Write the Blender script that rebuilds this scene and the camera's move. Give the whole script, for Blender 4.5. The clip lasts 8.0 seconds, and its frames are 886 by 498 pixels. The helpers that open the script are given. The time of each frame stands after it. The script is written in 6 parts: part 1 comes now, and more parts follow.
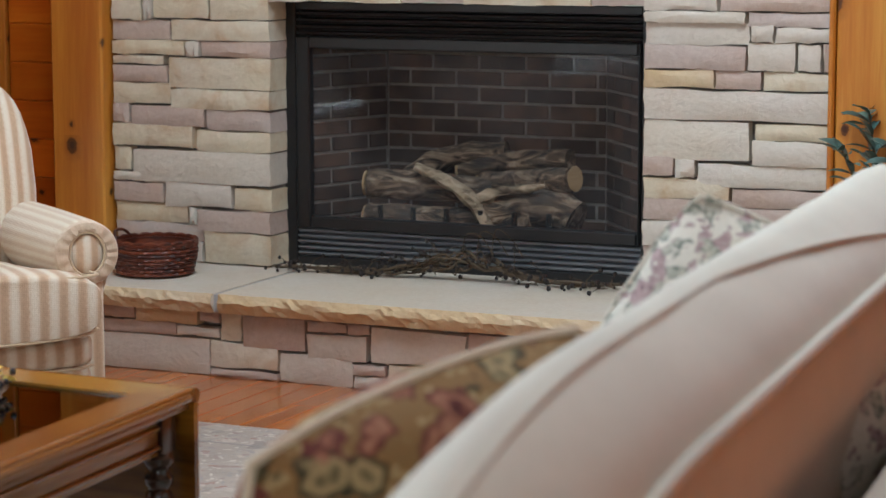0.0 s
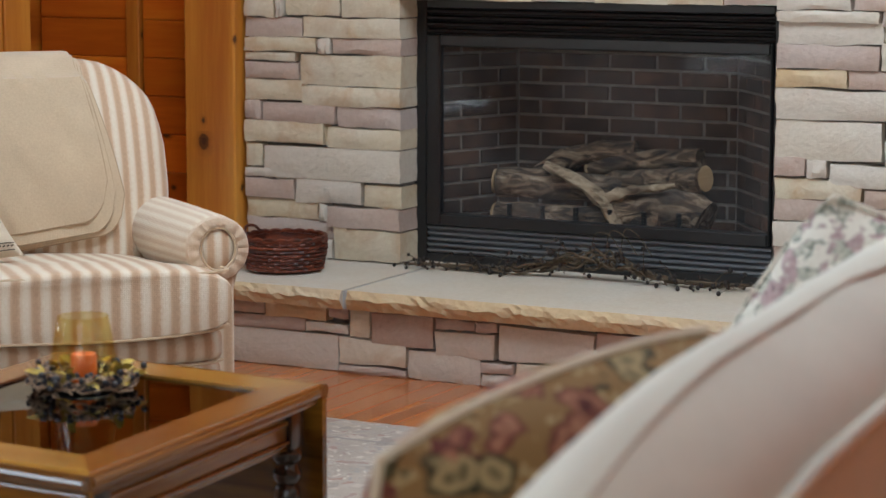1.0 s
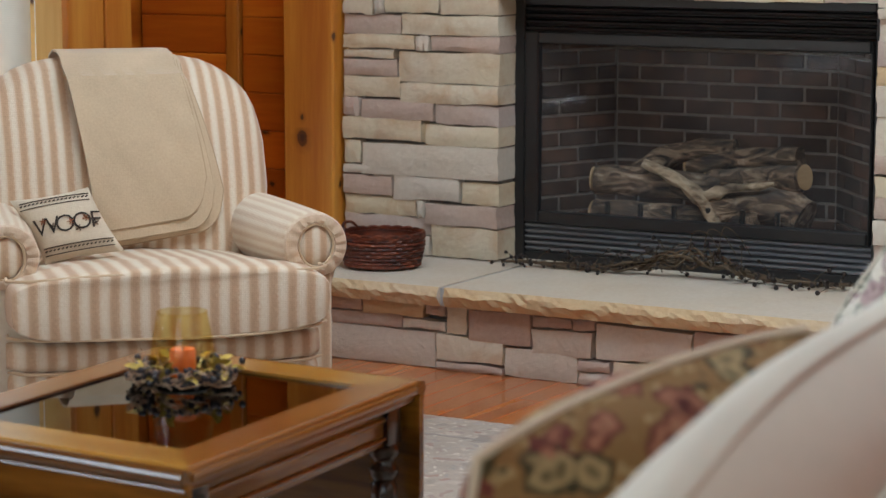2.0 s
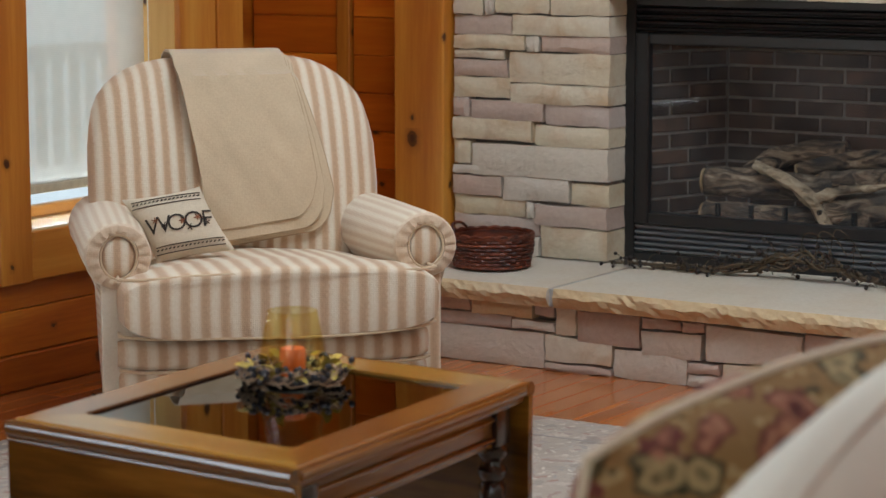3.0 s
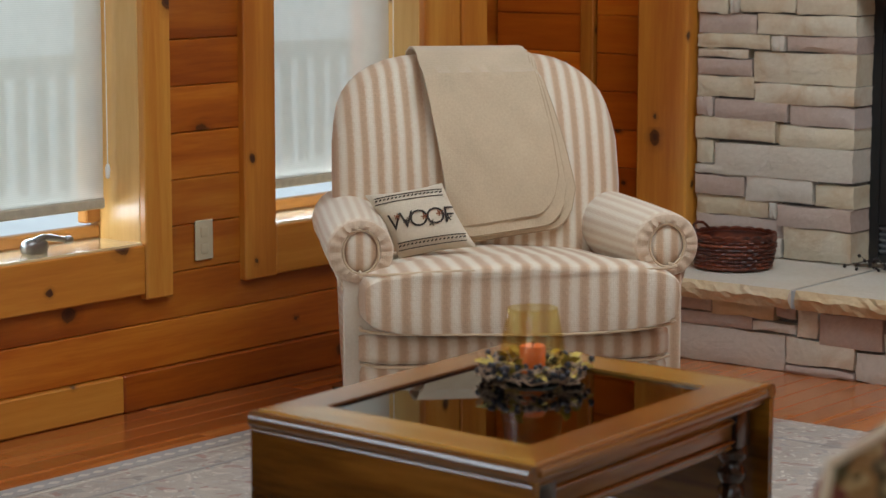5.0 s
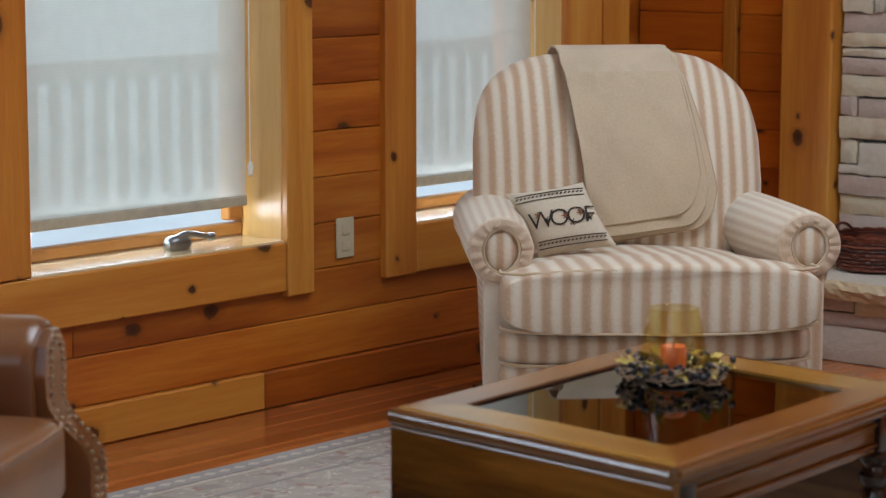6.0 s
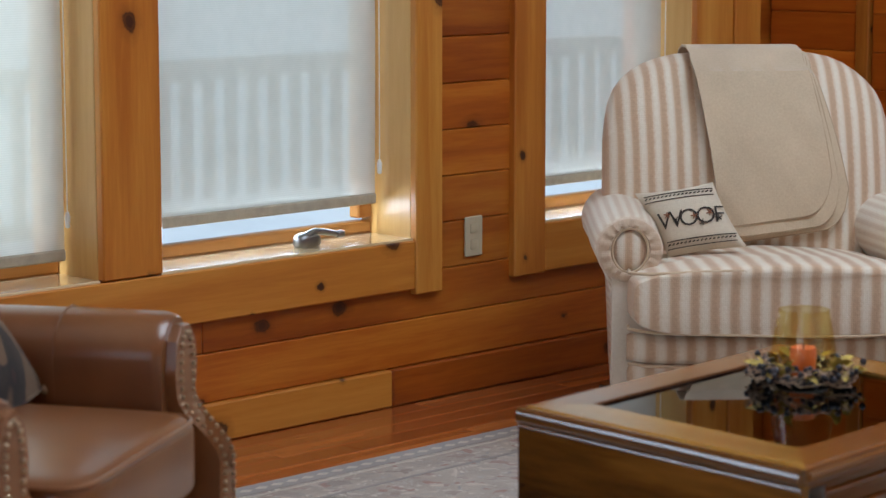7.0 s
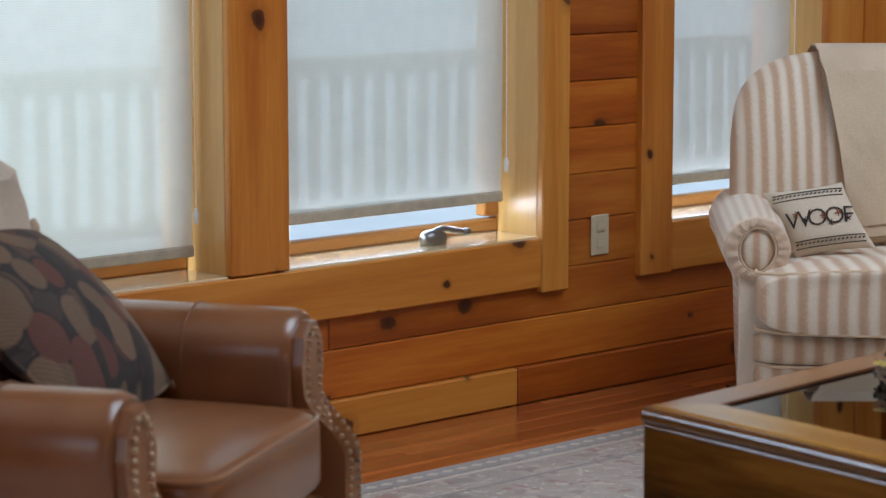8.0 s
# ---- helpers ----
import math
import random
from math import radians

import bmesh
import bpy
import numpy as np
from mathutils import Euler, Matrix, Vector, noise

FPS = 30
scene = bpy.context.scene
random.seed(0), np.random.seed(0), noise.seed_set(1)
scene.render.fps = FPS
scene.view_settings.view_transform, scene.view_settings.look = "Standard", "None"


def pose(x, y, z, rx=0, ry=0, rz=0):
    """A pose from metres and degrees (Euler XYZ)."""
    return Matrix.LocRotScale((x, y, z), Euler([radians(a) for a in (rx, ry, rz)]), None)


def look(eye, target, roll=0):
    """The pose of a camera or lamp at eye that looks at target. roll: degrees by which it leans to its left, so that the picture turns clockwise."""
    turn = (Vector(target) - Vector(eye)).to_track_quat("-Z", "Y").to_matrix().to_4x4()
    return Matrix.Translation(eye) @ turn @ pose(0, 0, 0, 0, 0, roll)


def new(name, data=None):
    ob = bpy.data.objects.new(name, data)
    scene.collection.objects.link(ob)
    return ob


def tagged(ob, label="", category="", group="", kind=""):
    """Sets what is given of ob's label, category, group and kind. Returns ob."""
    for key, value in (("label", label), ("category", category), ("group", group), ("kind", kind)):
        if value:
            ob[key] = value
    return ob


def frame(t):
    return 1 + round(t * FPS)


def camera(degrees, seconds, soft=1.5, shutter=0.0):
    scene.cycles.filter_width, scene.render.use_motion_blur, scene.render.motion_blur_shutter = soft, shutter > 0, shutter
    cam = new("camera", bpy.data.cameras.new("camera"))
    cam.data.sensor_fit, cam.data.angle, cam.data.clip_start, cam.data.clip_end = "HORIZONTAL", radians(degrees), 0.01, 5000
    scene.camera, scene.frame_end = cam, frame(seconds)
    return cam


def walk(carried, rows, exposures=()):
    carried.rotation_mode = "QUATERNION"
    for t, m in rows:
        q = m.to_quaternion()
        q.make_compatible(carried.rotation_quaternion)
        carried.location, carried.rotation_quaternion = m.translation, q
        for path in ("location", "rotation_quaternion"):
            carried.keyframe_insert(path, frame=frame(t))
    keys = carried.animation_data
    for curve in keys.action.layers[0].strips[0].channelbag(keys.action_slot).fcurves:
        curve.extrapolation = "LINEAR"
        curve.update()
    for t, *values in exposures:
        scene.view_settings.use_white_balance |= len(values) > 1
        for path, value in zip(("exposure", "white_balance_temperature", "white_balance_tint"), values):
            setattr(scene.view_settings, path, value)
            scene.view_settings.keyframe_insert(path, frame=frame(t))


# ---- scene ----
cam = camera(21.0, 8.0)
# seconds, eye in metres, turn in degrees: a slow pan to the left from one spot
ROWS = [
    (0.0, 0.0083, 0.0048, 1.4001, 82.087, 0.098, 24.391),
    (0.5, 0.0070, 0.0042, 1.4001, 82.067, 0.058, 26.080),
    (1.0, 0.0059, 0.0036, 1.4000, 82.047, -0.035, 27.505),
    (2.5, 0.0032, 0.0021, 1.4000, 81.977, 0.022, 31.059),
    (3.0, 0.0022, 0.0015, 1.4000, 81.998, 0.037, 32.465),
    (3.5, 0.0010, 0.0007, 1.4000, 81.994, 0.037, 33.995),
    (4.0, 0.0000, 0.0000, 1.4000, 81.999, -0.038, 35.480),
    (4.5, -0.0009, -0.0007, 1.4000, 81.975, -0.067, 36.778),
    (6.0, -0.0041, -0.0033, 1.3999, 81.920, 0.017, 41.616),
    (6.5, -0.0052, -0.0043, 1.3999, 81.912, 0.015, 43.238),
    (7.0, -0.0061, -0.0051, 1.3999, 81.890, 0.006, 44.699),
    (7.5, -0.0070, -0.0061, 1.3999, 81.871, -0.010, 46.214),
    (8.0, -0.0079, -0.0070, 1.3999, 81.845, 0.041, 47.726),
]
walk(cam, [(t, pose(x, y, z, rx, ry, rz)) for t, x, y, z, rx, ry, rz in ROWS], exposures=[(0.0, 0.14, 5600, 1), (3.5, -0.12, 5900, 1), (4.5, -0.18, 5900, 1), (6.0, -0.20, 5550, 2), (7.0, -0.20, 5400, 3), (8.0, -0.22, 5300, 3)])
cam.data.dof.use_dof, cam.data.dof.focus_distance, cam.data.dof.aperture_fstop = True, 6.4, 5.6

# ---- world and light ----
world = bpy.data.worlds.new("world")
scene.world = world
world.use_nodes = True
_n = world.node_tree.nodes
_sky = _n.new("ShaderNodeTexSky")
_sky.sky_type, _sky.sun_disc = "NISHITA", False
_sky.sun_elevation, _sky.sun_rotation = radians(27), radians(184)
world.node_tree.links.new(_sky.outputs[0], _n["Background"].inputs[0])
_n["Background"].inputs[1].default_value = 0.14

_sun = bpy.data.lights.new("sun", "SUN")
_sun.energy, _sun.angle, _sun.color = 5.0, radians(0.6), (1.0, 0.95, 0.88)
sunlight = new("sun", _sun)
sunlight.matrix_basis = look((-0.6, -8.7, 4.4), (0, 0, 0))


# ---- mesh tools ----
def part(name, bm, material, parent=None, label="", smooth=True):
    """Link a bmesh as one mesh object, in the frame of its parent."""
    me = bpy.data.meshes.new(name)
    bm.to_mesh(me)
    bm.free()
    me.materials.append(material)
    if smooth:
        for p in me.polygons:
            p.use_smooth = True
        me.set_sharp_from_angle(angle=radians(38))
    ob = new(name, me)
    if parent is not None:
        ob.parent = parent
    if label:
        ob["label"] = label
    return ob


def thing(name, m, label, category, group="", kind=""):
    ob = new(name)
    ob.empty_display_size = 0.1
    ob.matrix_basis = m
    return tagged(ob, label, category, group, kind)


def add_box(bm, lo, hi, bevel=0.0, seg=2):
    lo, hi = Vector(lo), Vector(hi)
    r = bmesh.ops.create_cube(bm, size=1.0, matrix=Matrix.Translation((lo + hi) / 2) @ Matrix.Diagonal((*(hi - lo), 1)))
    if bevel > 0:
        es = list({e for v in r["verts"] for e in v.link_edges})
        bmesh.ops.bevel(bm, geom=es, offset=bevel, segments=seg, affect="EDGES", profile=0.6)
    return r["verts"]


def box(lo, hi, bevel=0.0, seg=2):
    bm = bmesh.new()
    add_box(bm, lo, hi, bevel, seg)
    return bm


def sheet(corners):
    """A single pane, its front where the corners run anticlockwise."""
    bm = bmesh.new()
    bm.faces.new([bm.verts.new(c) for c in corners])
    return bm


def lathe(profile, steps=24, bm=None):
    """Turn a profile of (radius, height) about z."""
    bm = bm or bmesh.new()
    rings = []
    for r, z in profile:
        if r < 1e-5:
            rings.append([bm.verts.new((0, 0, z))])
        else:
            rings.append([bm.verts.new((r * math.cos(2 * math.pi * i / steps), r * math.sin(2 * math.pi * i / steps), z)) for i in range(steps)])
    for a, b in zip(rings, rings[1:]):
        for i in range(steps):
            j = (i + 1) % steps
            if len(a) == 1 and len(b) == 1:
                continue
            if len(a) == 1:
                bm.faces.new((a[0], b[j], b[i]))
            elif len(b) == 1:
                bm.faces.new((a[i], a[j], b[0]))
            else:
                bm.faces.new((a[i], a[j], b[j], b[i]))
    bmesh.ops.recalc_face_normals(bm, faces=bm.faces)
    return bm


def tube(points, radius, steps=8, bm=None, closed=False):
    """A round cord through points; radius is one number or one for each point."""
    bm = bm or bmesh.new()
    pts = [Vector(p) for p in points]
    n = len(pts)
    rad = radius if isinstance(radius, (list, tuple)) else [radius] * n
    rings, side = [], None
    for i, p in enumerate(pts):
        a = pts[(i - 1) % n] if closed or i else p
        b = pts[(i + 1) % n] if closed or i < n - 1 else p
        d = (b - a).normalized()
        if side is None:
            side = d.orthogonal().normalized()
        side = (side - d * side.dot(d)).normalized()
        up = d.cross(side)
        rings.append([bm.verts.new(p + rad[i] * (side * math.cos(2 * math.pi * k / steps) + up * math.sin(2 * math.pi * k / steps))) for k in range(steps)])
    pairs = list(zip(rings, rings[1:])) + ([(rings[-1], rings[0])] if closed else [])
    for a, b in pairs:
        for k in range(steps):
            bm.faces.new((a[k], a[(k + 1) % steps], b[(k + 1) % steps], b[k]))
    if not closed:
        bm.faces.new(rings[0][::-1])
        bm.faces.new(rings[-1])
    bmesh.ops.recalc_face_normals(bm, faces=bm.faces)
    return bm


def loft(sections, bm=None, close_ends=True, ring=True):
    """Skin over sections with the same number of points."""
    bm = bm or bmesh.new()
    rows = [[bm.verts.new(p) for p in s] for s in sections]
    n = len(rows[0])
    for a, b in zip(rows, rows[1:]):
        for i in range(n if ring else n - 1):
            j = (i + 1) % n
            bm.faces.new((a[i], a[j], b[j], b[i]))
    if close_ends and ring:
        bm.faces.new(rows[0][::-1])
        bm.faces.new(rows[-1])
    bmesh.ops.recalc_face_normals(bm, faces=bm.faces)
    return bm


def superbox(w, d, h, px=4.0, pz=3.0, nu=48, nv=20, crown=0.0):
    """A stuffed cushion: an upright superellipsoid, w by d by h about the origin, with a domed top."""
    bm = bmesh.new()

    def sp(c, e):
        return math.copysign(abs(c) ** e, c)
    rows = []
    for j in range(1, nv):
        v = -math.pi / 2 + math.pi * j / nv
        cv, sv = sp(math.cos(v), 2 / pz), sp(math.sin(v), 2 / pz)
        row = []
        for i in range(nu):
            u = 2 * math.pi * i / nu
            x, y = cv * sp(math.cos(u), 2 / px), cv * sp(math.sin(u), 2 / px)
            z = sv * h / 2
            if z > 0:
                z += crown * (1 - x * x) * (1 - y * y)
            row.append(bm.verts.new((x * w / 2, y * d / 2, z)))
        rows.append(row)
    lo, hi = bm.verts.new((0, 0, -h / 2)), bm.verts.new((0, 0, h / 2 + crown))
    for a, b in zip(rows, rows[1:]):
        for i in range(nu):
            bm.faces.new((a[i], a[(i + 1) % nu], b[(i + 1) % nu], b[i]))
    for i in range(nu):
        bm.faces.new((lo, rows[0][(i + 1) % nu], rows[0][i]))
        bm.faces.new((hi, rows[-1][i], rows[-1][(i + 1) % nu]))
    return bm


def spline(keys, n):
    """n points of a smooth curve through keys."""
    k = [Vector(p) for p in keys]
    out = []
    for i in range(n):
        s = i / (n - 1) * (len(k) - 1)
        a = min(int(s), len(k) - 2)
        u = s - a
        p0, p1, p2, p3 = k[max(a - 1, 0)], k[a], k[a + 1], k[min(a + 2, len(k) - 1)]
        out.append(0.5 * (2 * p1 + (p2 - p0) * u + (2 * p0 - 5 * p1 + 4 * p2 - p3) * u * u + (3 * p1 - p0 - 3 * p2 + p3) * u ** 3))
    return out


# ---- materials ----
def mat(name):
    m = bpy.data.materials.new(name)
    m.use_nodes = True
    nt = m.node_tree
    return m, nt, nt.nodes["Principled BSDF"]


def node(nt, kind, **sets):
    n = nt.nodes.new(kind)
    for k, v in sets.items():
        n.inputs[k.replace("_", " ")].default_value = v
    return n


def coords(nt, scale=(1, 1, 1), shift=True):
    """Object coordinates in metres, moved by a random step for each object."""
    tc = nt.nodes.new("ShaderNodeTexCoord")
    mp = nt.nodes.new("ShaderNodeMapping")
    nt.links.new(tc.outputs["Object"], mp.inputs[0])
    mp.inputs["Scale"].default_value = scale
    if shift:
        oi = nt.nodes.new("ShaderNodeObjectInfo")
        mu = nt.nodes.new("ShaderNodeVectorMath")
        mu.operation = "SCALE"
        mu.inputs[0].default_value = (17.0, 29.0, 41.0)
        nt.links.new(oi.outputs["Random"], mu.inputs["Scale"])
        nt.links.new(mu.outputs[0], mp.inputs["Location"])
    return mp.outputs[0]


def noise_tex(nt, vec, scale, detail=4.0, rough=0.55, distort=0.0):
    n = node(nt, "ShaderNodeTexNoise", Scale=scale, Detail=detail, Roughness=rough, Distortion=distort)
    nt.links.new(vec, n.inputs["Vector"])
    return n.outputs["Fac"]


def ramp(nt, fac, stops):
    r = nt.nodes.new("ShaderNodeValToRGB")
    els = r.color_ramp.elements
    while len(els) < len(stops):
        els.new(0.5)
    for e, (p, c) in zip(els, stops):
        e.position, e.color = p, (*c, 1)
    nt.links.new(fac, r.inputs[0])
    return r.outputs[0]


def mix(nt, fac, a, b, mode="MIX"):
    m = nt.nodes.new("ShaderNodeMix")
    m.data_type, m.blend_type = "RGBA", mode
    for sock, v in ((m.inputs["Factor"], fac), (m.inputs["A"], a), (m.inputs["B"], b)):
        if isinstance(v, bpy.types.NodeSocket):
            nt.links.new(v, sock)
        elif isinstance(v, (int, float)):
            sock.default_value = v
        else:
            sock.default_value = (*v, 1)
    return m.outputs["Result"]


def maths(nt, op, a, b=0.0, clamp=False):
    m = nt.nodes.new("ShaderNodeMath")
    m.operation, m.use_clamp = op, clamp
    for s, v in zip(m.inputs, (a, b)):
        if isinstance(v, bpy.types.NodeSocket):
            nt.links.new(v, s)
        else:
            s.default_value = v
    return m.outputs[0]


def bump(nt, bsdf, height, strength=0.3, dist=0.002):
    b = node(nt, "ShaderNodeBump", Strength=strength, Distance=dist)
    nt.links.new(height, b.inputs["Height"])
    nt.links.new(b.outputs[0], bsdf.inputs["Normal"])


def plain(name, colour, rough=0.5, metal=0.0, vary=0.12, scale=30.0, bumpy=0.1):
    m, nt, b = mat(name)
    v = coords(nt)
    f = noise_tex(nt, v, scale)
    lo = tuple(c * (1 - vary) for c in colour)
    hi = tuple(min(1, c * (1 + vary)) for c in colour)
    nt.links.new(ramp(nt, f, [(0.3, lo), (0.7, hi)]), b.inputs["Base Color"])
    b.inputs["Roughness"].default_value, b.inputs["Metallic"].default_value = rough, metal
    if bumpy:
        bump(nt, b, noise_tex(nt, v, scale * 6), bumpy, 0.001)
    return m


def wood(name, dark, mid, light, axis="x", rough=0.3, grain=22.0, knots=0.0, coat=0.0, per_object=0.25, knot_colour=(0.05, 0.012, 0.004)):
    """Boards with the grain along one axis; knots: how many round knots, 0 to 1."""
    m, nt, b = mat(name)
    s = {"x": (0.07, 1, 1), "y": (1, 0.07, 1), "z": (1, 1, 0.07)}[axis]
    v = coords(nt, s)
    wide = noise_tex(nt, v, grain * 0.28, 3, 0.5, 0.8)
    fine = noise_tex(nt, v, grain * 3.0, 5, 0.65, 0.3)
    mixed = maths(nt, "ADD", maths(nt, "MULTIPLY", wide, 0.72), maths(nt, "MULTIPLY", fine, 0.28))
    col = ramp(nt, mixed, [(0.37, dark), (0.5, mid), (0.63, light)])
    oi = nt.nodes.new("ShaderNodeObjectInfo")
    tone = ramp(nt, oi.outputs["Random"], [(0.0, (1 - per_object,) * 3), (1.0, (1.0, 1.0, 1.0))])
    col = mix(nt, 1.0, col, tone, "MULTIPLY")
    if knots:
        v2 = coords(nt)
        sx = nt.nodes.new("ShaderNodeSeparateXYZ")
        nt.links.new(v2, sx.inputs[0])
        cb = nt.nodes.new("ShaderNodeCombineXYZ")
        across = maths(nt, "ADD", sx.outputs[0], sx.outputs[1])
        nt.links.new(maths(nt, "MULTIPLY", across, 1.0 if axis == "z" else 0.75), cb.inputs[0])
        nt.links.new(maths(nt, "MULTIPLY", sx.outputs[2], 0.75 if axis == "z" else 1.0), cb.inputs[1])
        vo = node(nt, "ShaderNodeTexVoronoi", Scale=5.5, Randomness=1.0)
        vo.voronoi_dimensions = "2D"
        nt.links.new(cb.outputs[0], vo.inputs["Vector"])
        sep = nt.nodes.new("ShaderNodeSeparateColor")
        nt.links.new(vo.outputs["Color"], sep.inputs[0])
        rare = maths(nt, "GREATER_THAN", sep.outputs[0], 1.0 - knots)
        rad = maths(nt, "MULTIPLY", maths(nt, "POWER", sep.outputs[1], 2.6), 0.10)
        rad = maths(nt, "ADD", rad, 0.048)
        wob = maths(nt, "MULTIPLY", maths(nt, "SUBTRACT", noise_tex(nt, v2, 26.0, 4, 0.65), 0.5), 0.16)
        d = maths(nt, "DIVIDE", maths(nt, "ADD", vo.outputs["Distance"], wob), rad)
        core = maths(nt, "MULTIPLY", ramp(nt, d, [(0.4, (1, 1, 1)), (0.6, (0.7, 0.7, 0.7)), (0.75, (0.95, 0.95, 0.95)), (1.0, (0, 0, 0))]), rare)
        halo = maths(nt, "MULTIPLY", ramp(nt, maths(nt, "MULTIPLY", d, 0.5), [(0.3, (0.75, 0.75, 0.75)), (0.6, (0.35, 0.35, 0.35)), (1.0, (0, 0, 0))]), rare)
        col = mix(nt, halo, col, tuple(c * 0.45 for c in dark))
        col = mix(nt, core, col, knot_colour)
    nt.links.new(col, b.inputs["Base Color"])
    b.inputs["Roughness"].default_value = rough
    b.inputs["Coat Weight"].default_value = coat
    b.inputs["Coat Roughness"].default_value = 0.15
    bump(nt, b, fine, 0.12, 0.001)
    return m


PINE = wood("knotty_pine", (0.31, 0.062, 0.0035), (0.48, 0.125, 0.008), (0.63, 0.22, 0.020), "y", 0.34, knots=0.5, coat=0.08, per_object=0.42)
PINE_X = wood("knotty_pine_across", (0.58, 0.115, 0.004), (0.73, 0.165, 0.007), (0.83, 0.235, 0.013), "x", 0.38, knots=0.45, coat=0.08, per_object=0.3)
CASING = wood("pine_casing", (0.45, 0.135, 0.011), (0.57, 0.210, 0.022), (0.68, 0.31, 0.047), "z", 0.4, knots=0.62, coat=0.1, per_object=0.15)
CASING_Y = wood("pine_casing_rail", (0.47, 0.150, 0.013), (0.57, 0.213, 0.022), (0.66, 0.285, 0.04), "y", 0.4, knots=0.6, coat=0.1, per_object=0.15)
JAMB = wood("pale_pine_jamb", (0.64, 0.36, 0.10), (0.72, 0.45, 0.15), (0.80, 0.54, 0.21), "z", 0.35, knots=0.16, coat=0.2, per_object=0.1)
# sill colour lightened well past bare pine to hold the outdoor glare
SILL = wood("sunlit_varnished_pine_sill", (0.70, 0.50, 0.26), (0.77, 0.60, 0.36), (0.82, 0.68, 0.45), "y", 0.2, knots=0.1, coat=1.0, per_object=0.1)
OAK_FLOOR = wood("red_oak_floor", (0.33, 0.088, 0.020), (0.46, 0.142, 0.032), (0.56, 0.195, 0.05), "y", 0.2, grain=30, coat=0.4, per_object=0.22)
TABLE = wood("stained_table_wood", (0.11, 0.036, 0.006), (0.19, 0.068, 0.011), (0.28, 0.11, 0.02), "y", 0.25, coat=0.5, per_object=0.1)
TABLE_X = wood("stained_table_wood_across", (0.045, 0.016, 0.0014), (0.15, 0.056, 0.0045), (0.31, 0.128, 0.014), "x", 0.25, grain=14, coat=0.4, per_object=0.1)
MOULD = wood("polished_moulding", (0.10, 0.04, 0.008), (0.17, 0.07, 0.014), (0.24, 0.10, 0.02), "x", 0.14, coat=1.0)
# front and back rails: their yellow highlight is put into the wood colour
LITRAIL = wood("highlit_table_rail", (0.20, 0.085, 0.011), (0.40, 0.20, 0.030), (0.58, 0.33, 0.065), "x", 0.26, coat=0.6, per_object=0.1)
DARKWOOD = wood("dark_turned_wood", (0.018, 0.009, 0.006), (0.035, 0.016, 0.009), (0.06, 0.026, 0.014), "z", 0.22, coat=0.4)
PLASTER = plain("cream_plaster", (0.70, 0.64, 0.54), 0.9)
BLACK = plain("black_enamel", (0.012, 0.012, 0.013), 0.38, 0.0, 0.2, 60, 0.05)


def stone(name, stops, rust=0.35):
    m, nt, b = mat(name)
    oi = nt.nodes.new("ShaderNodeObjectInfo")
    v = coords(nt)
    base = ramp(nt, oi.outputs["Random"], stops)
    big = noise_tex(nt, v, 7.0, 4, 0.6, 0.6)
    fine = noise_tex(nt, v, 60.0, 6, 0.7)
    col = mix(nt, maths(nt, "MULTIPLY", ramp(nt, big, [(0.48, (0, 0, 0)), (0.72, (1, 1, 1))]), rust), base, (0.48, 0.30, 0.15))
    col = mix(nt, maths(nt, "MULTIPLY", ramp(nt, noise_tex(nt, v, 3.0, 3), [(0.45, (0, 0, 0)), (0.75, (1, 1, 1))]), 0.35), col, (0.62, 0.60, 0.57))
    col = mix(nt, 0.30, col, ramp(nt, fine, [(0.3, (0.30, 0.28, 0.25)), (0.7, (0.8, 0.78, 0.74))]), "SOFT_LIGHT")
    nt.links.new(col, b.inputs["Base Color"])
    b.inputs["Roughness"].default_value = 0.88
    rel = maths(nt, "ADD", maths(nt, "MULTIPLY", big, 1.4), maths(nt, "MULTIPLY", fine, 0.5))
    bump(nt, b, rel, 0.85, 0.010)
    return m


STONE_CREAM = stone("cream_ledge_stone", [(0.0, (0.66, 0.57, 0.41)), (0.3, (0.64, 0.57, 0.45)), (0.6, (0.62, 0.53, 0.37)), (1.0, (0.67, 0.61, 0.50))], 0.75)
STONE_MAUVE = stone("mauve_ledge_stone", [(0.0, (0.44, 0.335, 0.28)), (0.5, (0.50, 0.39, 0.33)), (1.0, (0.46, 0.375, 0.335))], 0.15)
STONE_WHITE = stone("pale_grey_ledge_stone", [(0.0, (0.63, 0.57, 0.48)), (0.5, (0.58, 0.52, 0.45)), (1.0, (0.67, 0.62, 0.54))], 0.14)
STONE_GOLD = stone("golden_ledge_stone", [(0.0, (0.58, 0.44, 0.26)), (1.0, (0.62, 0.48, 0.30))], 0.4)
SLAB = stone("sandstone_slab", [(0.0, (0.58, 0.51, 0.41)), (1.0, (0.60, 0.53, 0.44))], 0.12)
SLAB_EDGE = stone("split_sandstone_edge", [(0.0, (0.56, 0.42, 0.25)), (1.0, (0.60, 0.46, 0.28))], 0.4)
MORTAR = plain("grey_mortar", (0.20, 0.185, 0.17), 0.95, 0, 0.3, 25, 0.4)
JOINT = plain("pale_grey_joint", (0.40, 0.40, 0.40), 0.95, 0, 0.2, 25, 0.3)
IRON = plain("black_iron", (0.02, 0.019, 0.018), 0.55, 0.4, 0.3, 40, 0.2)
# lower louvres: blue-grey sheen put into the black steel's base colour
SLAT = plain("sheen_tinted_black_steel", (0.30, 0.32, 0.35), 0.33, 0.75, 0.1, 40, 0.03)


